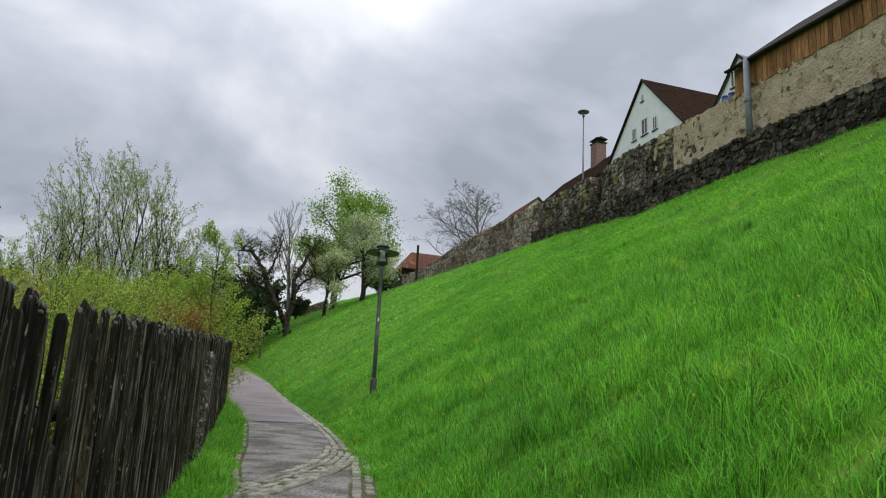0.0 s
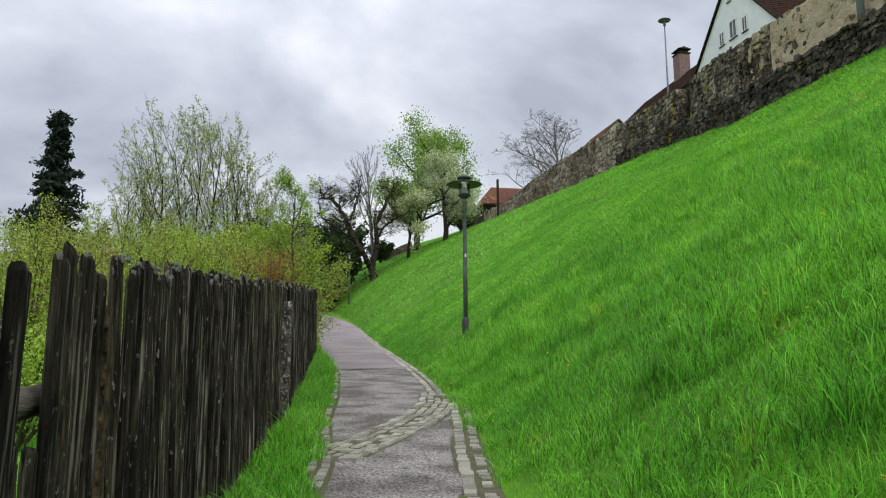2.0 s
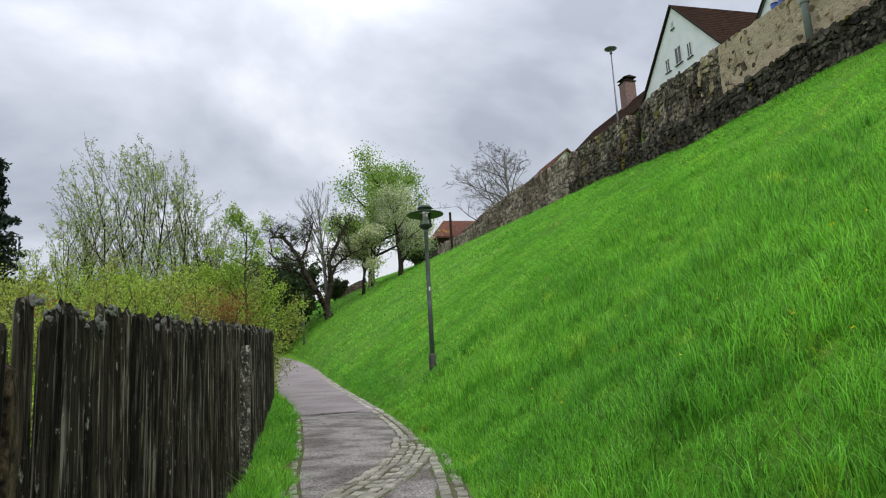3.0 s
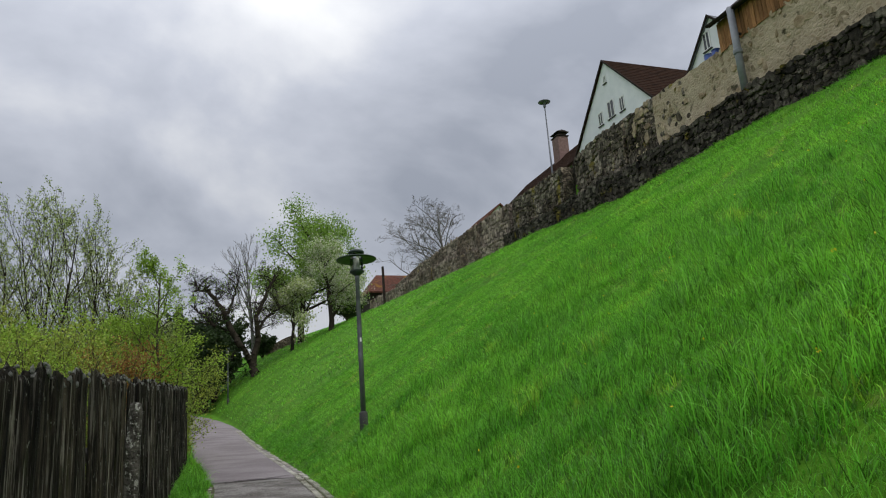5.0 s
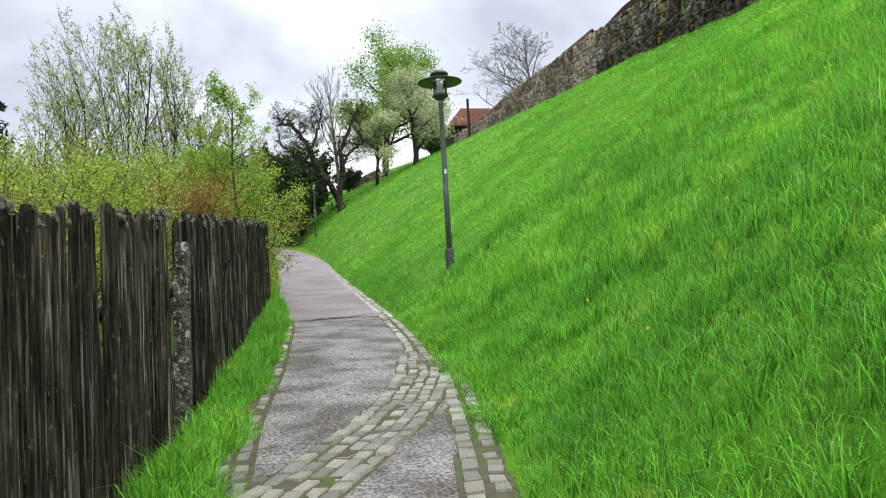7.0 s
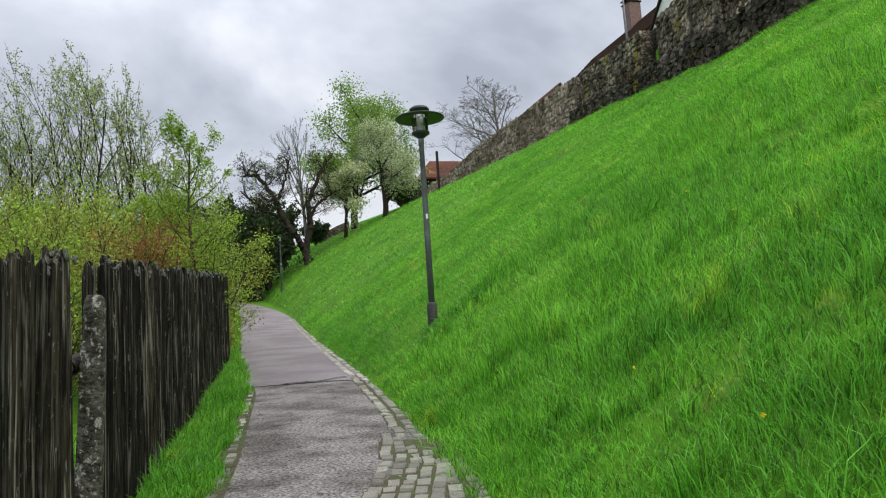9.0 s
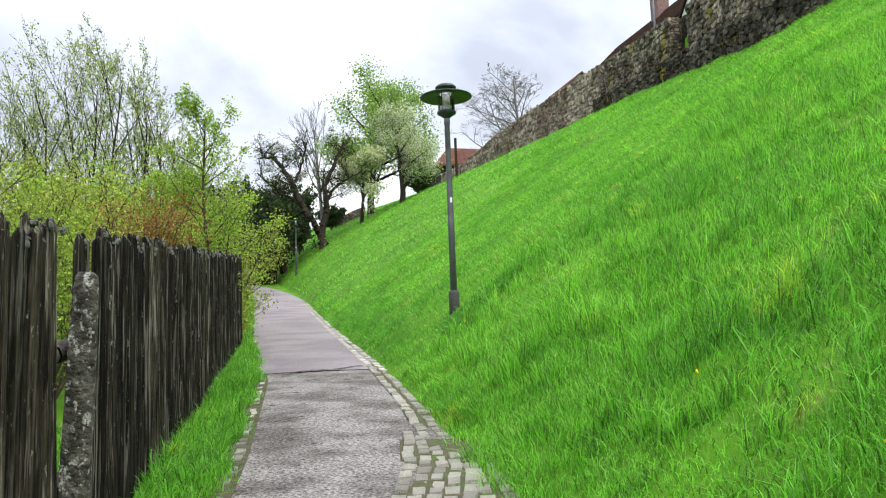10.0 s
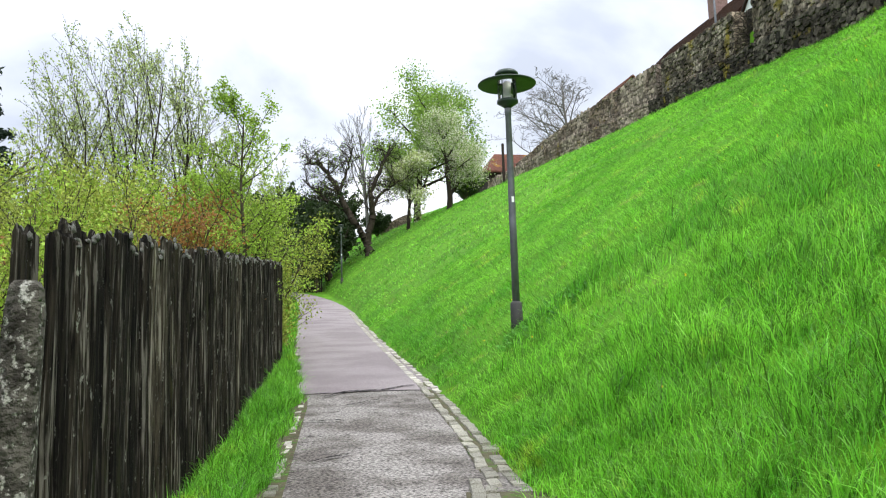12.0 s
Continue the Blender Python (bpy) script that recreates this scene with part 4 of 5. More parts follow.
def bush(x, y, height, width, label, leaf, leaves, size, seed, stems=7, z=None, name="bush", depth=None):
    """A shrub of several stems from one root, its leaves along the twigs."""
    rng = np.random.default_rng(seed)
    e = thing(name, x, y, float(ground_z(x, y)) - 0.05 if z is None else z, label, "bush")
    segs, tw = [], []
    for i in range(stems):
        a = 2 * math.pi * (i + rng.random()) / stems
        s, t = grow(rng, height * rng.uniform(0.7, 1.0), 0.035, levels=3, lean=(math.cos(a) * width / height * rng.uniform(0.1, 0.9), math.sin(a) * (depth or width) / height * rng.uniform(0.1, 0.9)), first=0.15, kids=(9, 4), angle=48, shrink=0.42, trunk_steps=5)
        segs += s
        tw.append(t)
    tw = np.concatenate(tw)
    hang("branchwork", mesh_array("branchwork", *branches(segs), M_BARK_BROWN, True), e)
    pts = tw[rng.integers(0, len(tw), leaves)] + rng.normal(size=(leaves, 3)) * np.array([0.16, 0.16, 0.1])
    pts[:, 2] = np.maximum(pts[:, 2], 0.05)
    hang("foliage", mesh_array("foliage", *leaf_quads(pts, size, rng), leaf), e)
    return e


# tall pale multi-stemmed trees behind the fence
for k, (x, y, h) in enumerate(((-6.9, 36, 7.0), (-6.0, 35, 8.6), (-5.1, 36.5, 10.0), (-4.3, 35, 10.9), (-3.4, 36.5, 11.6), (-2.4, 35, 11.0), (-1.5, 36.5, 10.7), (-0.7, 35.5, 9.6), (0.1, 36.5, 8.2), (-3.8, 38, 11.8), (-5.7, 38.5, 10.0), (-1.9, 38.5, 11.0), (1.1, 37.5, 6.4))):
    tree("tree", x, y, 0.95 * h, 0.075, "slender upright tree with bare twigs and pale opening buds", M_BARK, M_LEAF_PALE, 2600, 0.052, 20 + k, spread=0.07, group="upright budding trees",
         levels=4, first=0.08, kids=(17, 6, 3), angle=30, shrink=0.45, upward=0.15, wander=0.06, stretch=1.2, thin=0.0055, taper=0.55)
# bright young tree at the end of the fence
tree("tree", 0.9, 25.4, 5.7, 0.06, "young feathery tree with bright spring green leaves", M_BARK_BROWN, M_LEAF_SPRING, 10500, 0.034, 41, spread=0.06, levels=4, first=0.06, kids=(30, 7, 3), angle=58, shrink=0.44, upward=0.07, wander=0.09, taper=0.85, thin=0.004)
for k, (x, y, h) in enumerate(((-0.6, 27.4, 4.5), (-2.6, 26.6, 4.4), (0.3, 28.6, 4.6))):
    tree("tree", x, y, h, 0.05, "young feathery tree with yellow-green spring leaves", M_BARK_BROWN, M_LEAF_SPRING, 11000, 0.035, 44 + k, spread=0.08, levels=4, first=0.08, kids=(34, 6, 3), angle=60, shrink=0.4, upward=0.08, wander=0.1, taper=0.9, thin=0.004)
# dark conifer far in the gardens
e = thing("conifer", -12.4, 50.0, float(ground_z(-12.4, 50)) - 0.6, "tall dark green conifer", "tree")
rng = np.random.default_rng(5)
segs = [(np.array([0, 0, 0.0]), np.array([0, 0, 14.6]), 0.28, 0.02)]
pts = []
for tier in range(30):
    f = (tier + rng.uniform(-0.2, 0.2)) / 30
    reach = 4.8 * (1 - f) ** 1.15 * rng.uniform(0.65, 1.25) + 0.15
    for i in range(7):
        a = rng.uniform(0, 2 * math.pi)
        L = reach * rng.uniform(0.55, 1.15)
        p0 = np.array([0, 0, 1.2 + 13.2 * f])
        p1 = p0 + np.array([math.cos(a) * L, math.sin(a) * L, -0.3 * L + 0.35])
        segs.append((p0, p1, 0.035, 0.01))
        t = rng.uniform(0.15, 1.0, 80)[:, None]
        pts.append(p0 + (p1 - p0) * t + rng.normal(size=(80, 3)) * np.array([0.24, 0.24, 0.16]) * (1.1 - 0.5 * t))
hang("trunk", mesh_array("trunk", *tubes(segs), M_BARK, True), e)
hang("crown", mesh_array("crown", *leaf_quads(np.concatenate(pts), 0.13, rng, 2.4), M_LEAF_CONIFER), e)

# shrubs along the garden side of the fence
rs = random.Random(9)
SHRUBS = ((-3.6, 15.0, 3.4), (-2.2, 17.5, 3.8), (-1.2, 19.5, 3.9), (-3.6, 20.5, 4.6), (-1.1, 22.8, 4.0), (-2.4, 24.0, 4.9), (-5.0, 25.5, 5.2), (-0.9, 27.0, 4.6), (-3.6, 29.0, 5.2), (1.0, 29.5, 3.6), (-7.5, 28.0, 5.4), (-6.0, 20.0, 4.4), (-1.6, 31.0, 5.0), (-2.9, 12.5, 2.7), (-1.9, 14.5, 3.1), (-4.6, 17.5, 4.0), (-0.9, 24.8, 4.2), (-9.5, 24.0, 5.0), (-5.6, 31.5, 5.4), (0.3, 31.5, 4.4), (-8.6, 19.0, 4.6))
for k, (x, y, h) in enumerate(SHRUBS):
    leaf = (M_LEAF_OLIVE, M_LEAF_SPRING, M_LEAF_OLIVE)[k % 3]
    h *= 1.0 if y < 22 else 1.12
    bush(x, y, h, h * 0.9, ("olive green garden shrub with fresh leaves" if k % 3 != 1 else "bright yellow-green garden shrub"), leaf, 13500 if y < 21 else 9500, 0.026 if y < 21 else 0.04, 60 + k)
bush(-0.15, 21.0, 3.2, 0.85, "rust brown shrub with young coppery leaves", M_LEAF_RUST, 9000, 0.03, 90)
bush(-2.9, 19.0, 3.3, 1.2, "rust brown shrub with young coppery leaves", M_LEAF_RUST, 1800, 0.055, 91)
for k, (x, y, h, w) in enumerate(((0.45, 27.2, 2.4, 0.2), (0.4, 29.5, 2.5, 0.3), (0.4, 32.5, 2.8, 0.3), (0.2, 37, 3.4, 0.4), (0.2, 43, 3.8, 0.6), (0.0, 50, 4.2, 0.9))):
    bush(x, y, h, w, "overgrown hedge shrub hanging over the path edge", M_LEAF_SPRING if k < 2 else M_LEAF_GREEN, 6500, 0.05, 100 + k, depth=1.4)
for k, (x, y, h) in enumerate(((1.2, 26.2, 1.7), (1.2, 27.2, 1.4), (1.2, 28.6, 1.4))):
    bush(x, y, h, 0.08, "yellow-green ivy growing round the end of the fence", M_LEAF_OLIVE, 2600, 0.045, 112 + k, stems=5, depth=0.6)
for k, (x, y, h) in enumerate(((-0.3, 33.5, 4.2), (-0.4, 40.0, 4.8), (-0.5, 46.5, 5.2))):
    bush(x, y, h, 0.9, "dense dark green hedge shrub behind the path edge", M_LEAF_DARK if k else M_LEAF_GREEN, 6500, 0.08, 180 + k, stems=8, depth=2.0)
# dark evergreens where the path bends away
for k, (x, y, h, w) in enumerate(((1.0, 58, 6.5, 2.2), (2.6, 70, 8.0, 3.0), (5.4, 72, 6.5, 2.4), (-1.5, 62, 8.5, 3.0), (0.4, 75, 9.0, 3.5), (7.2, 75, 6.0, 2.4), (4.4, 67, 7.4, 1.6), (3.2, 74, 9.0, 3.0))):
    bush(x, y, h, w, "dense dark evergreen shrub at the bend of the path", M_LEAF_DARK, 7000, 0.17, 120 + k, stems=9)
for k, (x, y, h, w) in enumerate(((-5.0, 48, 6.0, 2.5), (-9.0, 44, 6.5, 3.0), (-14.0, 40, 6.5, 3.5), (-11.0, 32, 5.0, 2.8), (-20, 46, 8, 4.0), (-26, 42, 9, 4.0))):
    bush(x, y, h, w, "large dark green garden shrub in the distance", M_LEAF_DARK if k % 2 else M_LEAF_GREEN, 4500, 0.14, 140 + k, stems=9)

# trees on the bank by the bend
def limbed_tree(x, y, limbs, label, bark, leaf, leaves, size, seed):
    """An old tree whose few heavy limbs, as (sideways, height) points with a radius, carry crooked twigs."""
    rng = np.random.default_rng(seed)
    e = thing("tree", x, y, float(ground_z(x, y)) - 0.15, label, "tree")
    segs, tips = [], []
    for r0, pts in limbs:
        p = np.array([(a, 0.5 * math.sin(3 * a + b), b) for a, b in pts], float)
        t = np.linspace(0, len(p) - 1, 6 * (len(p) - 1) + 1)
        q = np.stack([np.interp(t, np.arange(len(p)), p[:, i]) for i in range(3)], 1)
        q[1:-1] = (q[:-2] + 2 * q[1:-1] + q[2:]) / 4 + rng.normal(size=(len(q) - 2, 3)) * 0.05
        n = len(q) - 1
        for i in range(n):
            segs.append((q[i], q[i + 1], r0 * (1 - 0.72 * i / n), r0 * (1 - 0.72 * (i + 1) / n)))
            if i > n * 0.25 and r0 < 0.35:
                for _ in range(1):
                    g = rng.normal(size=2) * 1.3
                    s_, w_ = grow(rng, rng.uniform(1.0, 2.6), 0.05, levels=4, lean=(g[0], g[1]), first=0.15, kids=(7, 5, 3), angle=58, shrink=0.6, upward=0.02, wander=0.3, thin=0.009, trunk_steps=4)
                    segs += [(u + q[i], v + q[i], ra, rb_) for u, v, ra, rb_ in s_]
                    tips.append(w_ + q[i])
    tips = np.concatenate(tips)
    hang("trunk", mesh_array("trunk", *branches(segs), bark, True), e)
    at = tips[rng.integers(0, len(tips), leaves)] + rng.normal(size=(leaves, 3)) * 0.2
    hang("crown", mesh_array("crown", *leaf_quads(at, size, rng), leaf), e)
    return e


limbed_tree(8.35, 66.5, ((0.40, ((0, -0.3), (-0.3, 0.9), (-0.9, 2.0), (-1.3, 2.6))), (0.27, ((-1.2, 2.3), (-2.1, 4.0), (-2.9, 5.8), (-3.7, 7.0), (-4.7, 6.6))), (0.28, ((-0.3, 0.9), (0.2, 2.9), (0.0, 4.5), (1.0, 6.8), (1.6, 8.2))),
                        (0.16, ((-1.7, 3.2), (-3.2, 4.2), (-4.9, 5.6))), (0.14, ((0.05, 3.6), (1.3, 5.0), (2.2, 5.6))), (0.13, ((-2.4, 4.6), (-1.6, 6.4), (-1.2, 8.0)))),
            "old gnarled fruit tree with dark bare twisted limbs", M_BARK, M_LEAF_GREEN, 1500, 0.07, 151)
tree("tree", 5.6, 70.0, 7.4, 0.3, "old fruit tree with dark ivy-covered limbs", M_BARK, M_LEAF_DARK, 11000, 0.11, 152, spread=0.4, levels=4, first=0.12, kids=(14, 7, 4), angle=58, shrink=0.6, upward=0.05, wander=0.22, lean=(-0.1, 0.0), stretch=1.1)
tree("tree", 13.4, 75.0, 12.9, 0.34, "tall broad tree with fresh green leaves", M_BARK, M_LEAF_GREEN, 26000, 0.125, 157, spread=0.45, stretch=1.25, levels=4, first=0.15, kids=(26, 6, 4), angle=58, shrink=0.46, upward=0.12, wander=0.08, taper=0.55)
tree("tree", 14.9, 69.0, 8.2, 0.26, "fruit tree covered in cream white blossom", M_BARK, M_LEAF_GREEN, 6500, 0.09, 154, spread=0.3, blossom=16000, stretch=0.98, levels=4, first=0.12, kids=(18, 7, 4), angle=58, shrink=0.52, upward=0.06, wander=0.18)
tree("tree", 11.4, 68.0, 6.0, 0.16, "small fruit tree with pale blossom", M_BARK, M_LEAF_PALE, 3200, 0.12, 155, spread=0.25, blossom=2600, levels=4, first=0.3, kids=(9, 5, 3), angle=55, shrink=0.55, upward=0.06, wander=0.2)
tree("tree", 9.8, 80.0, 13.0, 0.2, "slender bare tree with fine upright twigs", M_BARK_GREY, M_LEAF_PALE, 0, 0.1, 156, thin=0.015, levels=4, first=0.3, kids=(14, 6, 4), angle=26, shrink=0.5, upward=0.14, wander=0.08)
tree("tree", 37.4, 100.0, 18.4, 0.36, "bare grey tree standing against the sky above the wall", M_BARK_GREY, M_LEAF_PALE, 0, 0.1, 171, z=19.2, stretch=1.35, levels=5, first=0.24, kids=(20, 7, 5, 4), angle=56, shrink=0.5, upward=0.14, wander=0.1, thin=0.018)
for k, (x, y, h, w) in enumerate(((17.5, 74, 3.6, 2.0), (19.5, 80, 2.4, 1.8), (11.0, 83, 2.6, 2.0), (24.0, 100, 2.6, 1.6))):
    bush(x, y, h, w, "dark leafy shrub under the trees at the top of the bank", M_LEAF_DARK, 4500, 0.14, 170 + k)

# low stone wall beyond the trees and wooden gate fence at the bend
lv, lf = [], []
for i in range(6):
    xx = 11.5 + 0.6 * i
    zz = float(ground_z(xx, 84.0))
    for dy, dz in ((0, -0.5), (0, 0.9), (0.4, 0.95), (0.4, -0.5)):
        lv.append((xx, 84.0 + dy, zz + dz))
for i in range(5):
    for j in range(4):
        lf.append((i * 4 + j, i * 4 + (j + 1) % 4, i * 4 + 4 + (j + 1) % 4, i * 4 + 4 + j))
lf += [(0, 1, 2, 3), (23, 22, 21, 20)]
tagged(hang("wall_low_far", mesh_of("wall_low_far", lv, lf, M_WALL_FAR)), "low grey stone garden wall beyond the trees", "wall", kind="structure")
gz = float(path_z(67.0))
gate = thing("garden_fence", 2.6, 68.0, gz + 0.0, "dark brown board fence closing the bend of the path", "fence")
bm = bmesh.new()
block(bm, -0.05, 0.05, -0.012, 0.012, -0.1, 1.45, 0.004)
gme = bpy.data.meshes.new("gate_board")
bm.to_mesh(gme)
bm.free()
gme.materials.append(M_DARK_WOOD)
for i in range(34):
    hang("board", gme, gate, m=Matrix.Translation((-1.9 + i * 0.125, 0, 0.06 * math.sin(i * 2.1))))
bm = bmesh.new()
block(bm, -1.95, 2.3, 0.014, 0.06, 0.35, 0.45)
part("rail", bm, M_DARK_WOOD, gate)
bm = bmesh.new()
block(bm, -1.95, 2.3, 0.014, 0.06, 1.05, 1.15)
part("rail", bm, M_DARK_WOOD, gate)


notice = thing("notice_board", 2.75, 62.5, float(path_z(62.5)) - 0.05, "small white notice board on a dark post by the path", "sign")
part("post", block(bmesh.new(), -0.035, 0.035, -0.035, 0.035, 0, 1.5, 0.008), M_DARK_WOOD, notice)
part("panel", block(bmesh.new(), -0.25, 0.25, -0.055, -0.038, 0.75, 1.45, 0.005), M_WHITE_PAINT, notice, "white notice panel")


# ---- picket fence ----
fence = thing("fence", -0.44, 5.35, float(path_z(5.35)), "weathered dark wooden paling fence with granite posts beside the path", "fence")
ox, oy, oz = fence.location


def slat_mesh(seed, mat, pointed):
    """One riven paling of 1 m nominal height: rounded front, uneven edges, worn top. Gives the mesh and its width."""
    r = np.random.default_rng(seed)
    w, t = r.uniform(0.078, 0.115), r.uniform(0.034, 0.05)
    bend = r.uniform(-0.008, 0.008)
    ridge = r.uniform(-0.12, 0.12)
    prof = [(-0.5, 0.1), (-0.46, -0.3), (-0.28, -0.62), (ridge, -0.8 - r.uniform(0, 0.15)), (0.3, -0.58), (0.46, -0.28), (0.5, 0.1), (0.3, 0.4), (-0.3, 0.4)]
    levels = [0, 0.15, 0.33, 0.52, 0.7, 0.86, 0.93, 0.985, 1.0]
    vs, fs = [], []
    n = len(prof)
    slant = r.uniform(-0.011, 0.011)
    notch = r.integers(0, n)
    for j, f in enumerate(levels):
        k = 1 + r.uniform(-0.04, 0.04)
        if pointed:
            k *= (1, 1, 1, 1, 1, 1, 0.94, 0.72, 0.4)[j]
        elif j >= 7:
            k *= (0.98, r.uniform(0.8, 0.95))[j - 7]
        cx = bend * math.sin(math.pi * f) + r.uniform(-0.002, 0.002)
        for i, (a, b) in enumerate(prof):
            dz = slant * a * 2 + r.uniform(-0.004, 0.004) - (0.012 if i in (notch, (notch + 1) % n) and j == 8 else 0) if j >= 7 else 0
            vs.append((-b * t * (1 + r.uniform(-0.12, 0.12)) * (1 if j < 8 else 0.6), cx + a * w * k + r.uniform(-0.002, 0.002), f + dz))
    for j in range(len(levels) - 1):
        for i in range(n):
            fs.append((j * n + i, (j + 1) * n + i, (j + 1) * n + (i + 1) % n, j * n + (i + 1) % n))
    fs.append(tuple(range(n)))
    fs.append(tuple((len(levels) - 1) * n + i for i in range(n - 1, -1, -1)))
    return mesh_of("slat", vs, fs, mat), w


DARK = [slat_mesh(200 + i, M_SLAT, i == 4) for i in range(14)]
PALE = [slat_mesh(260 + i, M_SLAT_PALE, i == 4) for i in range(9)]


def clump(seed):
    """A ragged pad of lichen."""
    r = np.random.default_rng(seed)
    bm = bmesh.new()
    bmesh.ops.create_icosphere(bm, subdivisions=1, radius=1.0)
    for v in bm.verts:
        v.co *= r.uniform(0.6, 1.2)
    me = bpy.data.meshes.new("lichen")
    bm.to_mesh(me)
    bm.free()
    me.materials.append(M_LICHEN)
    return me


LICHEN = [clump(300 + i) for i in range(4)]
rf_ = random.Random(12)
POSTS = (0.4, 4.3, 8.6, 12.33, 16.4, 20.6, 24.9)


def fence_height(y):
    return 1.80 + 0.0155 * max(0, y - 5)


def lay_slats(y, y1):
    while y < y1:
        if 4.98 < y < 5.24 or 12.2 < y < 12.43:
            y += 0.05
            continue
        pale = 8.6 < y < 12.2 or 14.5 < y < 15.3 or 18.6 < y < 19.0 or 4.4 < y < 5.0
        me, w = rf_.choice(PALE if pale or (y < 8.6 and rf_.random() < 0.4) else DARK)
        h = fence_height(y) + rf_.uniform(-0.07, 0.035)
        zz = float(path_z(y)) - 0.06
        lean = rf_.gauss(0, 0.35)
        wide = rf_.uniform(0.95, 1.1)
        if 4.1 < y < 4.38:  # broken palings over which the rail shows
            h = 1.16 + rf_.uniform(-0.12, 0.06)
        if 3.2 < y < 4.1 or 4.38 <= y < 5.0:
            lean, wide = 2.2, 1.15
        m = Matrix.Translation((float(fence_x(y)) - ox + rf_.uniform(-0.018, 0.018), y - oy, zz - oz)) @ pose(0, 0, 0, -lean, rf_.gauss(0, 0.5), -6 + rf_.gauss(0, 6)) @ Matrix.Diagonal((rf_.uniform(0.85, 1.2), wide, h, 1))
        hang("slat", me, fence, m=m)
        if rf_.random() < 0.6 and h > 1.4:
            for _ in range(rf_.choice((2, 3, 4))):
                at = (float(fence_x(y)) - ox + rf_.uniform(0.0, 0.045), y - oy + math.radians(lean) * h + rf_.uniform(-0.035, 0.035), zz - oz + h - rf_.uniform(-0.008, 0.05))
                hang("lichen", LICHEN[rf_.randrange(4)], fence, m=Matrix.Translation(at) @ Matrix.Diagonal((0.016, rf_.uniform(0.012, 0.03), rf_.uniform(0.008, 0.03), 1)))
        y += w * wide * 0.85


lay_slats(0.6, 26.05)


def granite_post(seed, h, half=0.058, mat=None):
    r = np.random.default_rng(seed)
    vs, fs = [], []
    L = [0, 0.2, 0.4, 0.6, 0.8, 0.93, 0.985, 1.0]
    n = 10
    for j, f in enumerate(L):
        for i in range(n):
            a = 2 * math.pi * i / n
            k = half * (1.08 - 0.14 * f) * (1, 1, 1, 1, 1, 0.98, 0.86, 0.55)[j] * r.uniform(0.92, 1.08)
            sq = 1 / max(abs(math.cos(a)), abs(math.sin(a))) ** 0.75
            vs.append((k * sq * math.cos(a), k * sq * math.sin(a), f * h))
    for j in range(len(L) - 1):
        for i in range(n):
            fs.append((j * n + i, j * n + (i + 1) % n, (j + 1) * n + (i + 1) % n, (j + 1) * n + i))
    fs.append(tuple(range(n - 1, -1, -1)))
    fs.append(tuple((len(L) - 1) * n + i for i in range(n)))
    return mesh_of("post", vs, fs, mat or M_POST, False)


for k, py_ in enumerate(POSTS):
    inset = 0.02 if py_ == 12.33 else -0.19
    p = hang("post", granite_post(400 + k, 1.72 if py_ == 12.33 else 1.62, 0.072 if py_ == 12.33 else 0.05), fence, "rough lichen-spotted granite post")
    p.matrix_basis = Matrix.Translation((float(fence_x(py_)) + inset - ox, py_ - oy, float(path_z(py_)) - 0.1 - oz)) @ pose(0, 0, 0, 1.5 * (-1) ** k, 2.0)
p = hang("post", granite_post(420, 1.66, 0.085, M_BARK_POST), fence, "dark rough post with crumbling mossy bark")
p.matrix_basis = Matrix.Translation((float(fence_x(5.11)) - 0.06 - ox, 5.11 - oy, float(path_z(5.11)) - 0.1 - oz)) @ pose(0, 0, 0, -1.0, 0)
for z0 in (0.45, 1.18):
    for k in range(len(POSTS) - 1):
        ya, yb = POSTS[k], POSTS[k + 1]
        pts = []
        for i in range(6):
            yy = ya + (yb - ya) * i / 5 + (0.03 if i == 0 else 0)
            pts.append(np.array([float(fence_x(yy)) - 0.095 - ox, yy - oy, float(path_z(yy)) + z0 + 0.02 * math.sin(3 * yy) - oz]))
        hang("rail", mesh_array("rail", *tubes([(pts[i], pts[i + 1], 0.06, 0.058) for i in range(5)], 9), M_RAIL, True), fence, "round log rail grey with lichen")


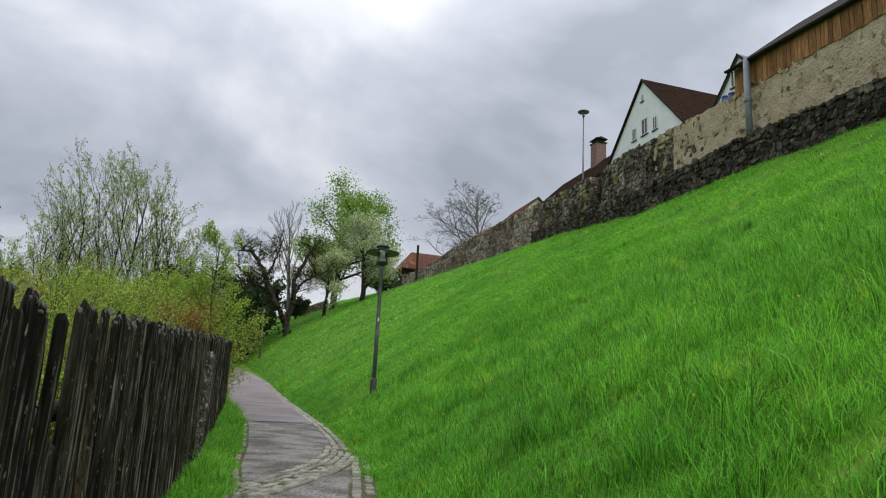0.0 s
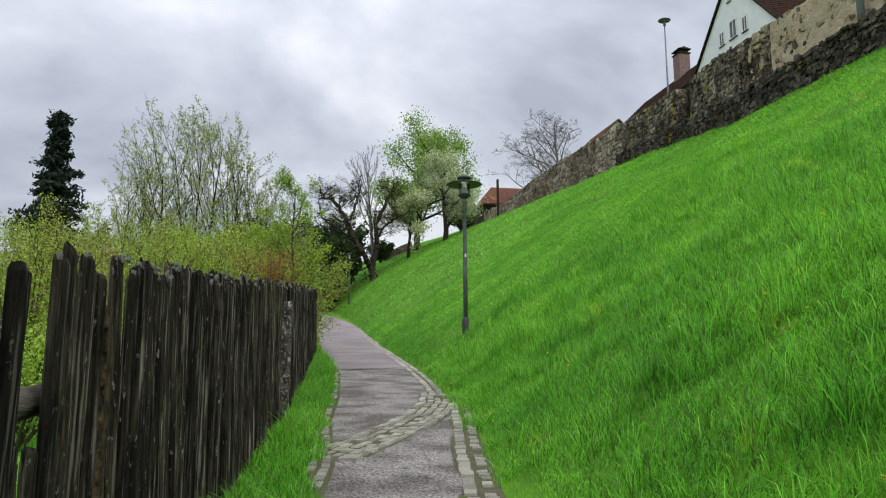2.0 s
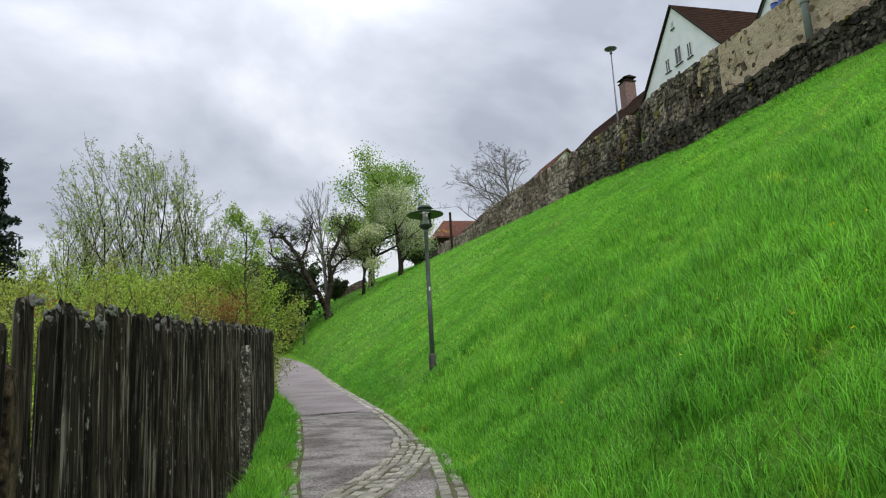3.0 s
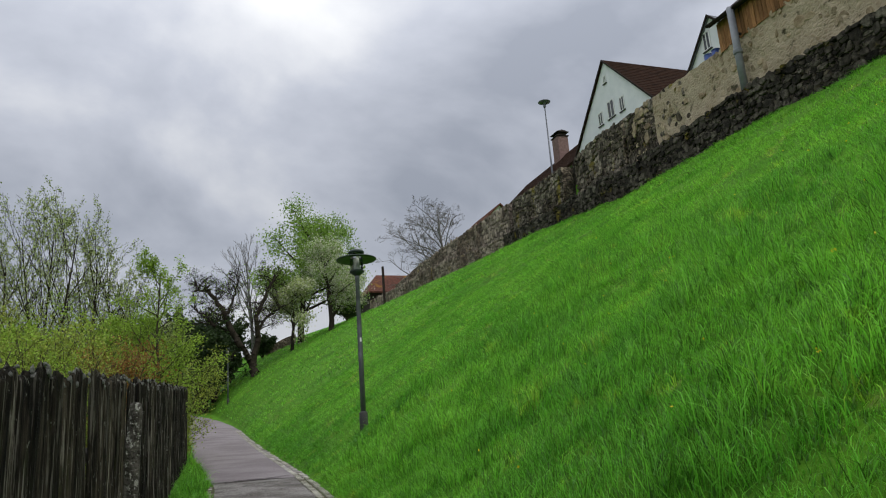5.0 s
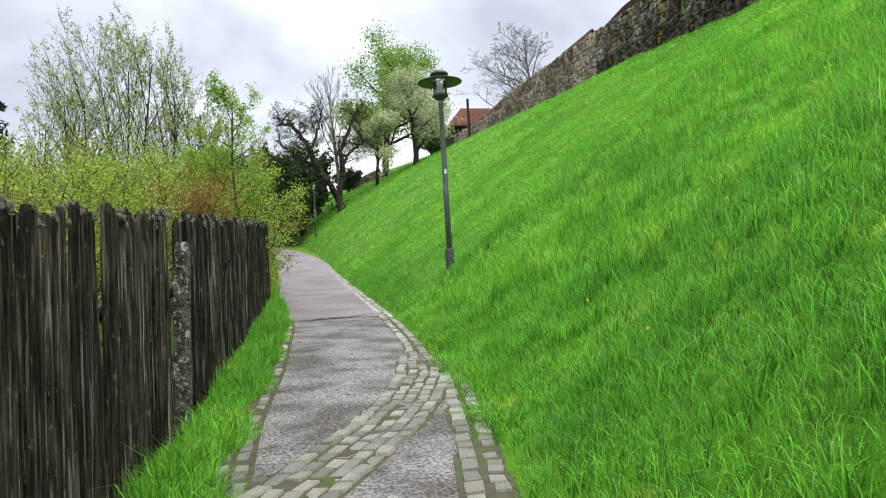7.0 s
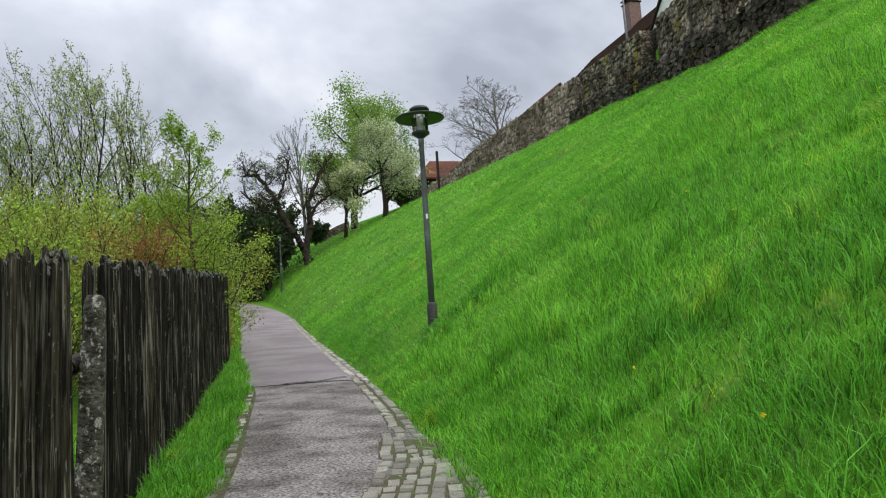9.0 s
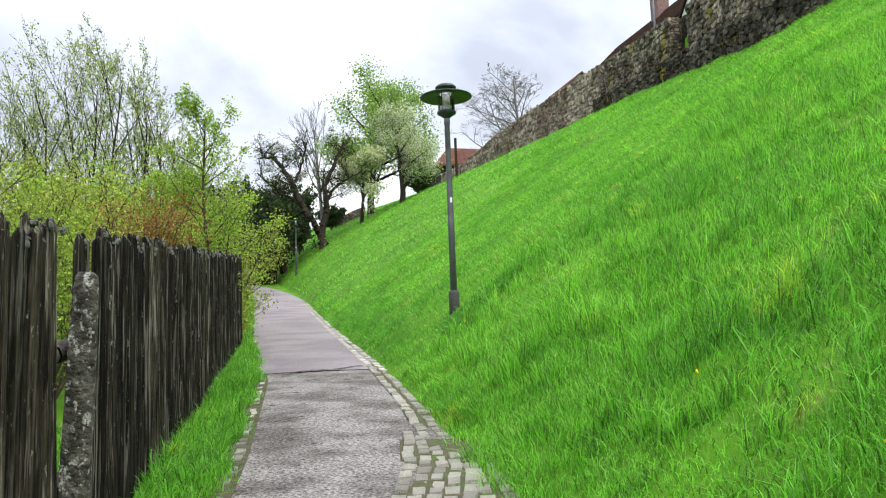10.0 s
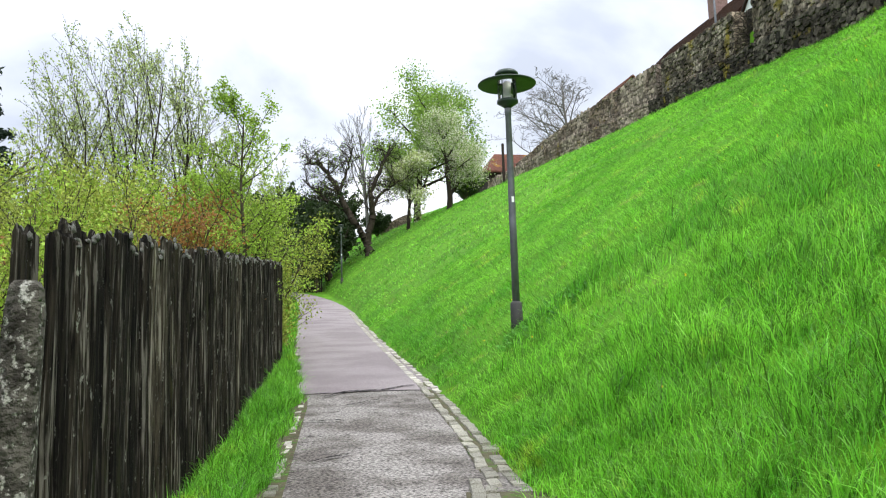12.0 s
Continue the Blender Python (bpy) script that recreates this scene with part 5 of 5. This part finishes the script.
# ---- plants: grass, weeds, flowers ----
def blades(name, xs, ys, height, width, seed, label, mat=None, lean=0.55, tall=None, simple=False):
    r = np.random.default_rng(seed)
    n = len(xs)
    z = ground_z(xs, ys) - 0.02
    wave = 0.5 + 0.5 * smooth_noise(xs * 1.0 + 3, ys, 1.3)
    h = height * r.uniform(0.4, 1.3, n) * (0.65 + 0.75 * wave) * (1 if tall is None else tall)
    w = width * r.uniform(0.6, 1.4, n)
    drift = 3.0 * smooth_noise(xs, ys + 5, 0.9) + 1.2
    a = drift + r.normal(size=n) * 2.6
    tilt = lean * (0.25 + np.abs(r.normal(size=n)))
    dx, dy = np.cos(a) * tilt * h, np.sin(a) * tilt * h
    b = r.uniform(0, 2 * math.pi, n)
    wx, wy = np.cos(b) * w / 2, np.sin(b) * w / 2
    P = np.stack([xs, ys, z], 1)
    S = np.stack([wx, wy, np.zeros(n)], 1)
    m = P + np.stack([dx * 0.35, dy * 0.35, h * 0.6], 1)
    t = P + np.stack([dx * 1.25, dy * 1.25, h * (1 - 0.25 * np.minimum(tilt, 1.2))], 1)
    v = np.stack([P - S, P + S, m + S * 0.7, m - S * 0.7, t], 1).reshape(-1, 3)
    if simple:
        v = np.stack([P - S, P + S, t], 1).reshape(-1, 3)
        return tagged(hang(name, mesh_array(name, v, np.arange(n * 3).reshape(n, 3), mat or M_BLADE)), label, "grass", kind="stuff")
    q = np.arange(n)[:, None] * 5
    f = np.concatenate([q + np.array([[0, 1, 2]]), q + np.array([[0, 2, 3]]), q + np.array([[3, 2, 4]])])
    return tagged(hang(name, mesh_array(name, v, f, mat or M_BLADE)), label, "grass", kind="stuff")


def scatter(n, x_of, y0, y1, seed, clumpy=0.0):
    """Points between two edges given along y; clumpy thins them by slow waves."""
    r = np.random.default_rng(seed)
    ys = r.uniform(y0, y1, n)
    lo, hi = x_of(ys)
    xs = lo + (hi - lo) * r.random(n)
    if clumpy:
        keep = r.random(n) < 1 - clumpy * (0.5 + 0.5 * smooth_noise(xs, ys, 2.7)) * (0.6 + 0.4 * smooth_noise(xs + 9, ys, 0.8))
        xs, ys = xs[keep], ys[keep]
    return xs, ys


def tufts(n, per, x_of, y0, y1, radius, seed):
    """Points bunched round n centres."""
    r = np.random.default_rng(seed)
    cx, cy = scatter(n, x_of, y0, y1, seed + 1)
    k = np.repeat(np.arange(n), per)
    return cx[k] + r.normal(size=n * per) * radius, cy[k] + r.normal(size=n * per) * radius


blades("grass", *scatter(158000, lambda y: (path_right(y) + 0.55, bank_foot(y) + 4.4), 1.5, 17, 501, 0.5), 0.135, 0.008, 502, "lush knee-low bright green meadow grass on the bank", lean=0.7)
blades("grass", *scatter(150000, lambda y: (bank_foot(y) + 4.3, np.minimum(bank_foot(y) + 11, wall_x(y) - 0.1)), 3, 22, 503, 0.45), 0.105, 0.013, 504, "lush bright green meadow grass on the upper bank", lean=0.9, simple=True)
blades("grass", *scatter(16000, lambda y: (bank_foot(y) + 10.5, wall_x(y) - 0.05), 8, 21, 519, 0.3), 0.09, 0.02, 520, "bright green meadow grass at the foot of the wall", lean=0.9, simple=True)
blades("grass", *scatter(190000, lambda y: (path_right(y) + 0.45, bank_foot(y) + 9), 17, 36, 505, 0.45), 0.11, 0.014, 506, "bright green meadow grass on the bank", lean=0.9, simple=True)
blades("grass", *scatter(90000, lambda y: (bank_foot(y) + 9, wall_x(y) - 0.05), 20, 48, 507, 0.4), 0.10, 0.022, 508, "bright green meadow grass below the wall", lean=0.9, simple=True)
blades("grass", *scatter(90000, lambda y: (bank_foot(y) + 0.1, wall_x(y) - 0.05), 36, 100, 509, 0.3), 0.14, 0.035, 510, "bright green grass on the far bank", lean=0.9, simple=True)
blades("grass", *scatter(62000, lambda y: (path_right(y) + 0.24 + 0.07 * np.sin(y * 5), bank_foot(y) + 0.7), 1, 45, 511, 0.45), 0.075, 0.008, 512, "short trodden grass along the path edge", simple=True)
blades("grass", *tufts(900, 45, lambda y: (bank_foot(y) + 0.6, bank_foot(y) + 7), 2, 20, 0.06, 531), 0.3, 0.009, 532, "tall bright tufts of grass on the bank", lean=0.55)
blades("grass", *tufts(320, 30, lambda y: (path_right(y) + 0.3, bank_foot(y) + 0.5), 8, 30, 0.04, 533), 0.11, 0.008, 534, "small tufts of grass among the edging stones", lean=0.6)
blades("grass", *scatter(46000, lambda y: (fence_x(y) + 0.06, path_left(y) - 0.12 - 0.1 * np.sin(y * 3)), 2, 27, 513, 0.45), 0.17, 0.009, 514, "long bright grass at the foot of the fence", lean=0.55)
blades("grass", *scatter(16000, lambda y: (fence_x(y) - 3.5, fence_x(y) - 0.15), 0, 18, 515, 0.2), 0.16, 0.02, 516, "garden grass behind the fence", simple=True)
blades("grass", *scatter(9000, lambda y: (path_left(y) - 0.8, path_left(y) - 0.15), 27, 60, 517, 0.2), 0.22, 0.025, 518, "grass verge under the hedge", simple=True)


def weed_patch(x, y, radius, n, seed, size=0.05):
    r = np.random.default_rng(seed)
    a, d = r.uniform(0, 2 * math.pi, n), radius * np.sqrt(r.random(n))
    xs, ys = x + np.cos(a) * d, y + np.sin(a) * d
    P = np.stack([xs, ys, ground_z(xs, ys) + r.uniform(0.02, 0.13, n) * (1 - 0.5 * d / radius)], 1)
    tagged(hang("weeds", mesh_array("weeds", *leaf_quads(P, size, r, 1.7, 0.5), M_WEED)), "patch of dark green nettles in the grass", "weeds", kind="stuff")


weed_patch(5.15, 20.0, 0.7, 420, 520)
r_ = np.random.default_rng(530)
fy = r_.uniform(3, 24, 70)
fxx = bank_foot(fy) + r_.uniform(0.8, 9, 70)
FP = np.stack([fxx, fy, ground_z(fxx, fy) + 0.15], 1)
fl = [leaf_quads(FP + r_.normal(size=FP.shape) * 0.006, 0.022, r_, 1.0, 0.8)[0] for _ in range(4)]
tagged(hang("dandelions", mesh_array("dandelions", np.concatenate(fl), np.arange(70 * 16).reshape(-1, 4), M_FLOWER)), "scattered yellow dandelion flowers in the grass", "flowers", kind="stuff")


blades("grass", *tufts(90, 40, lambda y: (fence_x(y) + 0.1, path_left(y) - 0.2), 2, 27, 0.05, 535), 0.3, 0.009, 536, "tall grass tufts beside the fence", lean=0.6)

blades("grass", *tufts(170, 34, lambda y: (np.interp(y, [11.0, 14.0, 17.2], [2.62, 3.14, 3.5]), np.interp(y, [11.0, 14.0, 17.2], [2.95, 3.55, 3.85])), 11.0, 17.2, 0.06, 545), 0.16, 0.009, 546, "grass tufts creeping over the gutter stones", lean=0.7)


# ---- path details: crack and granite setts ----
def crack(x0, x1, fy, width, seed, label):
    vs, fs = [], []
    r = np.random.default_rng(seed)
    n = max(8, int((x1 - x0) * 34))
    for i in range(n):
        x = x0 + (x1 - x0) * i / (n - 1)
        yc = float(fy(x)) + r.uniform(-0.03, 0.03)
        w = width * r.uniform(0.3, 1.6) * (0.2 if i in (0, n - 1) else 1)
        for s in (-1, 1):
            yy = yc + s * w
            u = (x - float(path_left(yy)) + 0.08) / (float(path_right(yy)) - float(path_left(yy)) + 0.28)
            vs.append((x, yy, float(path_z(yy)) + 0.026 + 0.02 * (1 - (2 * u - 1) ** 2) + 0.008 * float(smooth_noise(x, yy, 2.3))))
    for i in range(n - 1):
        fs.append((2 * i, 2 * i + 2, 2 * i + 3, 2 * i + 1))
    tagged(hang("path_crack", mesh_of("path_crack", vs, fs, M_CRACK)), label, "crack", kind="structure")


crack(2.0, 3.47, crack_y, 0.035, 541, "dark open crack across the asphalt path")
crack(2.2, 2.75, lambda x: 19.55 + 0.7 * (x - 2.2), 0.02, 542, "short dark crack in the asphalt path")
crack(1.75, 2.15, lambda x: 18.6 - 0.5 * (x - 1.75), 0.022, 543, "short dark crack in the asphalt path")
crack(1.65, 2.05, lambda x: 16.4 + 0.6 * (x - 1.65), 0.02, 544, "short dark crack in the asphalt path")


def sett_mesh(seed):
    r = np.random.default_rng(seed)
    bm = bmesh.new()
    bmesh.ops.create_cube(bm, size=1.0)
    for v in bm.verts:
        k = 0.93 if v.co.z > 0 else 1.0
        v.co = Vector((v.co.x * k * r.uniform(0.9, 1.08), v.co.y * k * r.uniform(0.9, 1.08), v.co.z * 0.12 + r.uniform(-0.006, 0.006)))
    top = [e for e in bm.edges if all(v.co.z > 0 for v in e.verts)]
    bmesh.ops.bevel(bm, geom=top, offset=0.05, segments=1, affect="EDGES")
    me = bpy.data.meshes.new("sett")
    bm.to_mesh(me)
    bm.free()
    me.materials.append(M_SETT)
    return me


SETTS = [sett_mesh(600 + i) for i in range(9)]
rk = random.Random(33)


def bed(name, pts, half, lift, label):
    """The strip of earth between and under a line of setts."""
    vs, fs = [], []
    for i, (x, y) in enumerate(pts):
        a, b = pts[max(i - 1, 0)], pts[min(i + 1, len(pts) - 1)]
        d = Vector((b[0] - a[0], b[1] - a[1])).normalized()
        for s in (-half, half):
            xx, yy = x - d.y * s, y + d.x * s
            vs.append((xx, yy, float(path_z(yy)) + lift))
    for i in range(len(pts) - 1):
        fs.append((2 * i, 2 * i + 2, 2 * i + 3, 2 * i + 1))
    return tagged(hang(name, mesh_of(name, vs, fs, M_EARTH)), label, "kerb", kind="structure")


def course(parent, fn, t0, t1, length, width, lift, skip=0.0, joined=None, sink=0.0):
    """One line of setts along fn(t) -> (x, y), laid end to end."""
    t = t0
    while t < t1:
        L = length * rk.uniform(0.75, 1.25)
        x, y = fn(t)
        x2, y2 = fn(t + 0.05)
        d = math.hypot(x2 - x, y2 - y) / 0.05
        t += (L + 0.012) / max(d, 1e-3)
        if rk.random() < skip:
            continue
        ang = math.degrees(math.atan2(y2 - y, x2 - x)) + rk.gauss(0, 2.5)
        m = Matrix.Translation((x + rk.gauss(0, 0.006), y, float(path_z(y)) + lift - 0.06 + rk.gauss(0, 0.005) - sink)) @ pose(0, 0, 0, rk.gauss(0, 1.5), math.degrees(-math.atan(0.0865)) + rk.gauss(0, 1.5), ang) @ Matrix.Diagonal((L, width * rk.uniform(0.88, 1.05), 1, 1))
        if joined is not None:
            joined.append(m)
        else:
            hang("sett", SETTS[rk.randrange(9)], parent, m=m)


def line(points):
    ts = [p[1] for p in points]
    return lambda t: (float(np.interp(t, ts, [p[0] for p in points])), t)


def shifted(fn, off):
    def g(t):
        x, y = fn(t)
        x2, y2 = fn(t + 0.05)
        d = Vector((x2 - x, y2 - y)).normalized()
        return x + d.y * off, y - d.x * off
    return g


GUTTER = line(((0.70, 9.3), (0.95, 9.85), (1.45, 10.75), (2.0, 11.75), (2.45, 12.8), (2.85, 14.0), (3.1, 15.2), (3.28, 16.0)))
RIGHT_LOW = line(((0.9, 2.0), (1.45, 5.8), (1.93, 8.2), (2.32, 10.2), (2.62, 11.6), (2.95, 13.2), (3.12, 14.3)))
RIGHT_HIGH = line(((3.12, 15.4), (3.3, 17.0), (3.42, 18.4), (3.62, 21.0), (3.85, 25.0), (4.1, 30.0), (4.55, 39.0), (4.95, 47.0)))
LEFT = line(((-0.02, 4.0), (0.78, 9.3), (0.96, 12.3), (1.28, 15.0), (1.70, 20.0), (1.80, 26.0), (2.0, 32.0), (2.3, 41.0)))

gut = bed("gutter_bed", [GUTTER(9.8 + 0.25 * i) for i in range(22)], 0.33, 0.02, "earth joints of the cobbled drainage gutter across the path")
for k in range(5):
    course(gut, shifted(GUTTER, -0.25 + 0.125 * k), 9.95 - 0.07 * k, (15.45, 15.25, 14.9, 14.5, 14.0)[k], 0.205, 0.118, 0.04, 0.0, sink=0.012 * (k in (1, 2, 3)))
kr = bed("kerb_bed_right", [(RIGHT_LOW(2 + 0.5 * i)[0] + 0.09, 2 + 0.5 * i) for i in range(25)], 0.19, 0.014, "earth under the granite sett edging of the path")
course(kr, RIGHT_LOW, 4.0, 14.2, 0.22, 0.14, 0.03)
course(kr, shifted(RIGHT_LOW, 0.17), 5.0, 14.3, 0.15, 0.12, 0.028, 0.15, sink=0.003)
kh = bed("kerb_bed_upper", [(RIGHT_HIGH(15.7 + 0.8 * i)[0], 15.7 + 0.8 * i) for i in range(38)], 0.14, 0.012, "earth under the upper sett edging")
course(kh, shifted(RIGHT_HIGH, -0.08), 15.35, 21.5, 0.19, 0.125, 0.027, 0.05)
course(kh, shifted(RIGHT_HIGH, 0.08), 15.3, 20.5, 0.15, 0.12, 0.024, 0.2)
kt = line(((3.38, 16.55), (3.52, 16.75), (3.75, 17.1)))
course(kh, kt, 16.55, 17.1, 0.14, 0.12, 0.028)
kl = bed("kerb_bed_left", [(LEFT(4 + 0.6 * i)[0] - 0.03, 4 + 0.6 * i) for i in range(60)], 0.12, 0.01, "earth under the granite sett edging by the grass strip")
course(kl, LEFT, 8.5, 16.5, 0.18, 0.10, 0.022, 0.12)
course(kl, shifted(LEFT, -0.13), 9.0, 12.6, 0.16, 0.11, 0.03, 0.2)
rest = []
course(None, shifted(RIGHT_HIGH, -0.08), 21.6, 46.5, 0.18, 0.13, 0.027, 0.05, rest)
course(None, shifted(RIGHT_HIGH, 0.08), 20.6, 46.5, 0.18, 0.13, 0.024, 0.25, rest)
course(None, LEFT, 16.6, 40.5, 0.18, 0.09, 0.012, 0.25, rest)
sv, sf = [], []
src = SETTS[0]
base_v = np.array([v.co[:] for v in src.vertices])
base_f = [tuple(p.vertices) for p in src.polygons]
for m in rest:
    q = len(sv)
    mm = np.array(m)
    sv += [tuple(p) for p in (base_v @ mm[:3, :3].T + mm[:3, 3])]
    sf += [tuple(q + i for i in f) for f in base_f]
tagged(hang("far_setts", mesh_of("far_setts", sv, sf, M_SETT_JOINED)), "granite sett edging further up the path", "kerb", kind="stuff")


# ---- stones of the walls ----
def over_wall_z(y):
    return wall_z(y) - 0.1


masonry(W_LOW, 4, 52, setback(0.0), over_wall_z, ledge_z, 7, 0.27, 0.03, 0.12, M_STONE_DARK, 801, (17.5, 26.0), M_STONE_DARK_SINGLE)
masonry(W_LOW_FAR, 52, 104, setback(0.0), over_wall_z, ledge_z, 6, 0.36, 0.04, 0.1, M_STONE_FAR, 802)
masonry(W_PLASTER, 4, 28.9, setback(0.64), lambda y: ledge_z(y) - 0.1, wall_top, 11, 0.26, 0.0, 0.86, M_STONE_SANDY, 803)
masonry(W_PLASTER, 26.2, 28.9, setback(0.64), lambda y: ledge_z(y) - 0.1, wall_top, 11, 0.25, 0.0, 0.62, M_STONE_GREY, 808)
masonry(W_RUBBLE, 28.9, 31.0, setback(0.66), lambda y: ledge_z(y) - 0.1, wall_top, 9, 0.3, 0.04, 0.6, M_STONE_SANDY, 809)
masonry(W_RUBBLE, 28.9, 31.95, setback(0.68), lambda y: ledge_z(y) - 0.1, wall_top, 11, 0.26, 0.03, 0.2, M_STONE_GREY, 804)
masonry(W_RUBBLE_2, 32.25, 38.9, setback(0.72), lambda y: ledge_z(y) - 0.1, wall_top, 11, 0.28, 0.035, 0.12, M_STONE_GREY, 805)
masonry(W_MOSSY, 40.5, 50.6, setback(0.44), lambda y: ledge_z(y) - 0.1, wall_top, 10, 0.3, 0.05, 0.1, M_STONE_GREY, 806)
masonry(W_FAR, 51.9, 92, setback(0.57), lambda y: ledge_z(y) - 0.1, wall_top, 9, 0.38, 0.04, 0.1, M_STONE_FAR, 807)
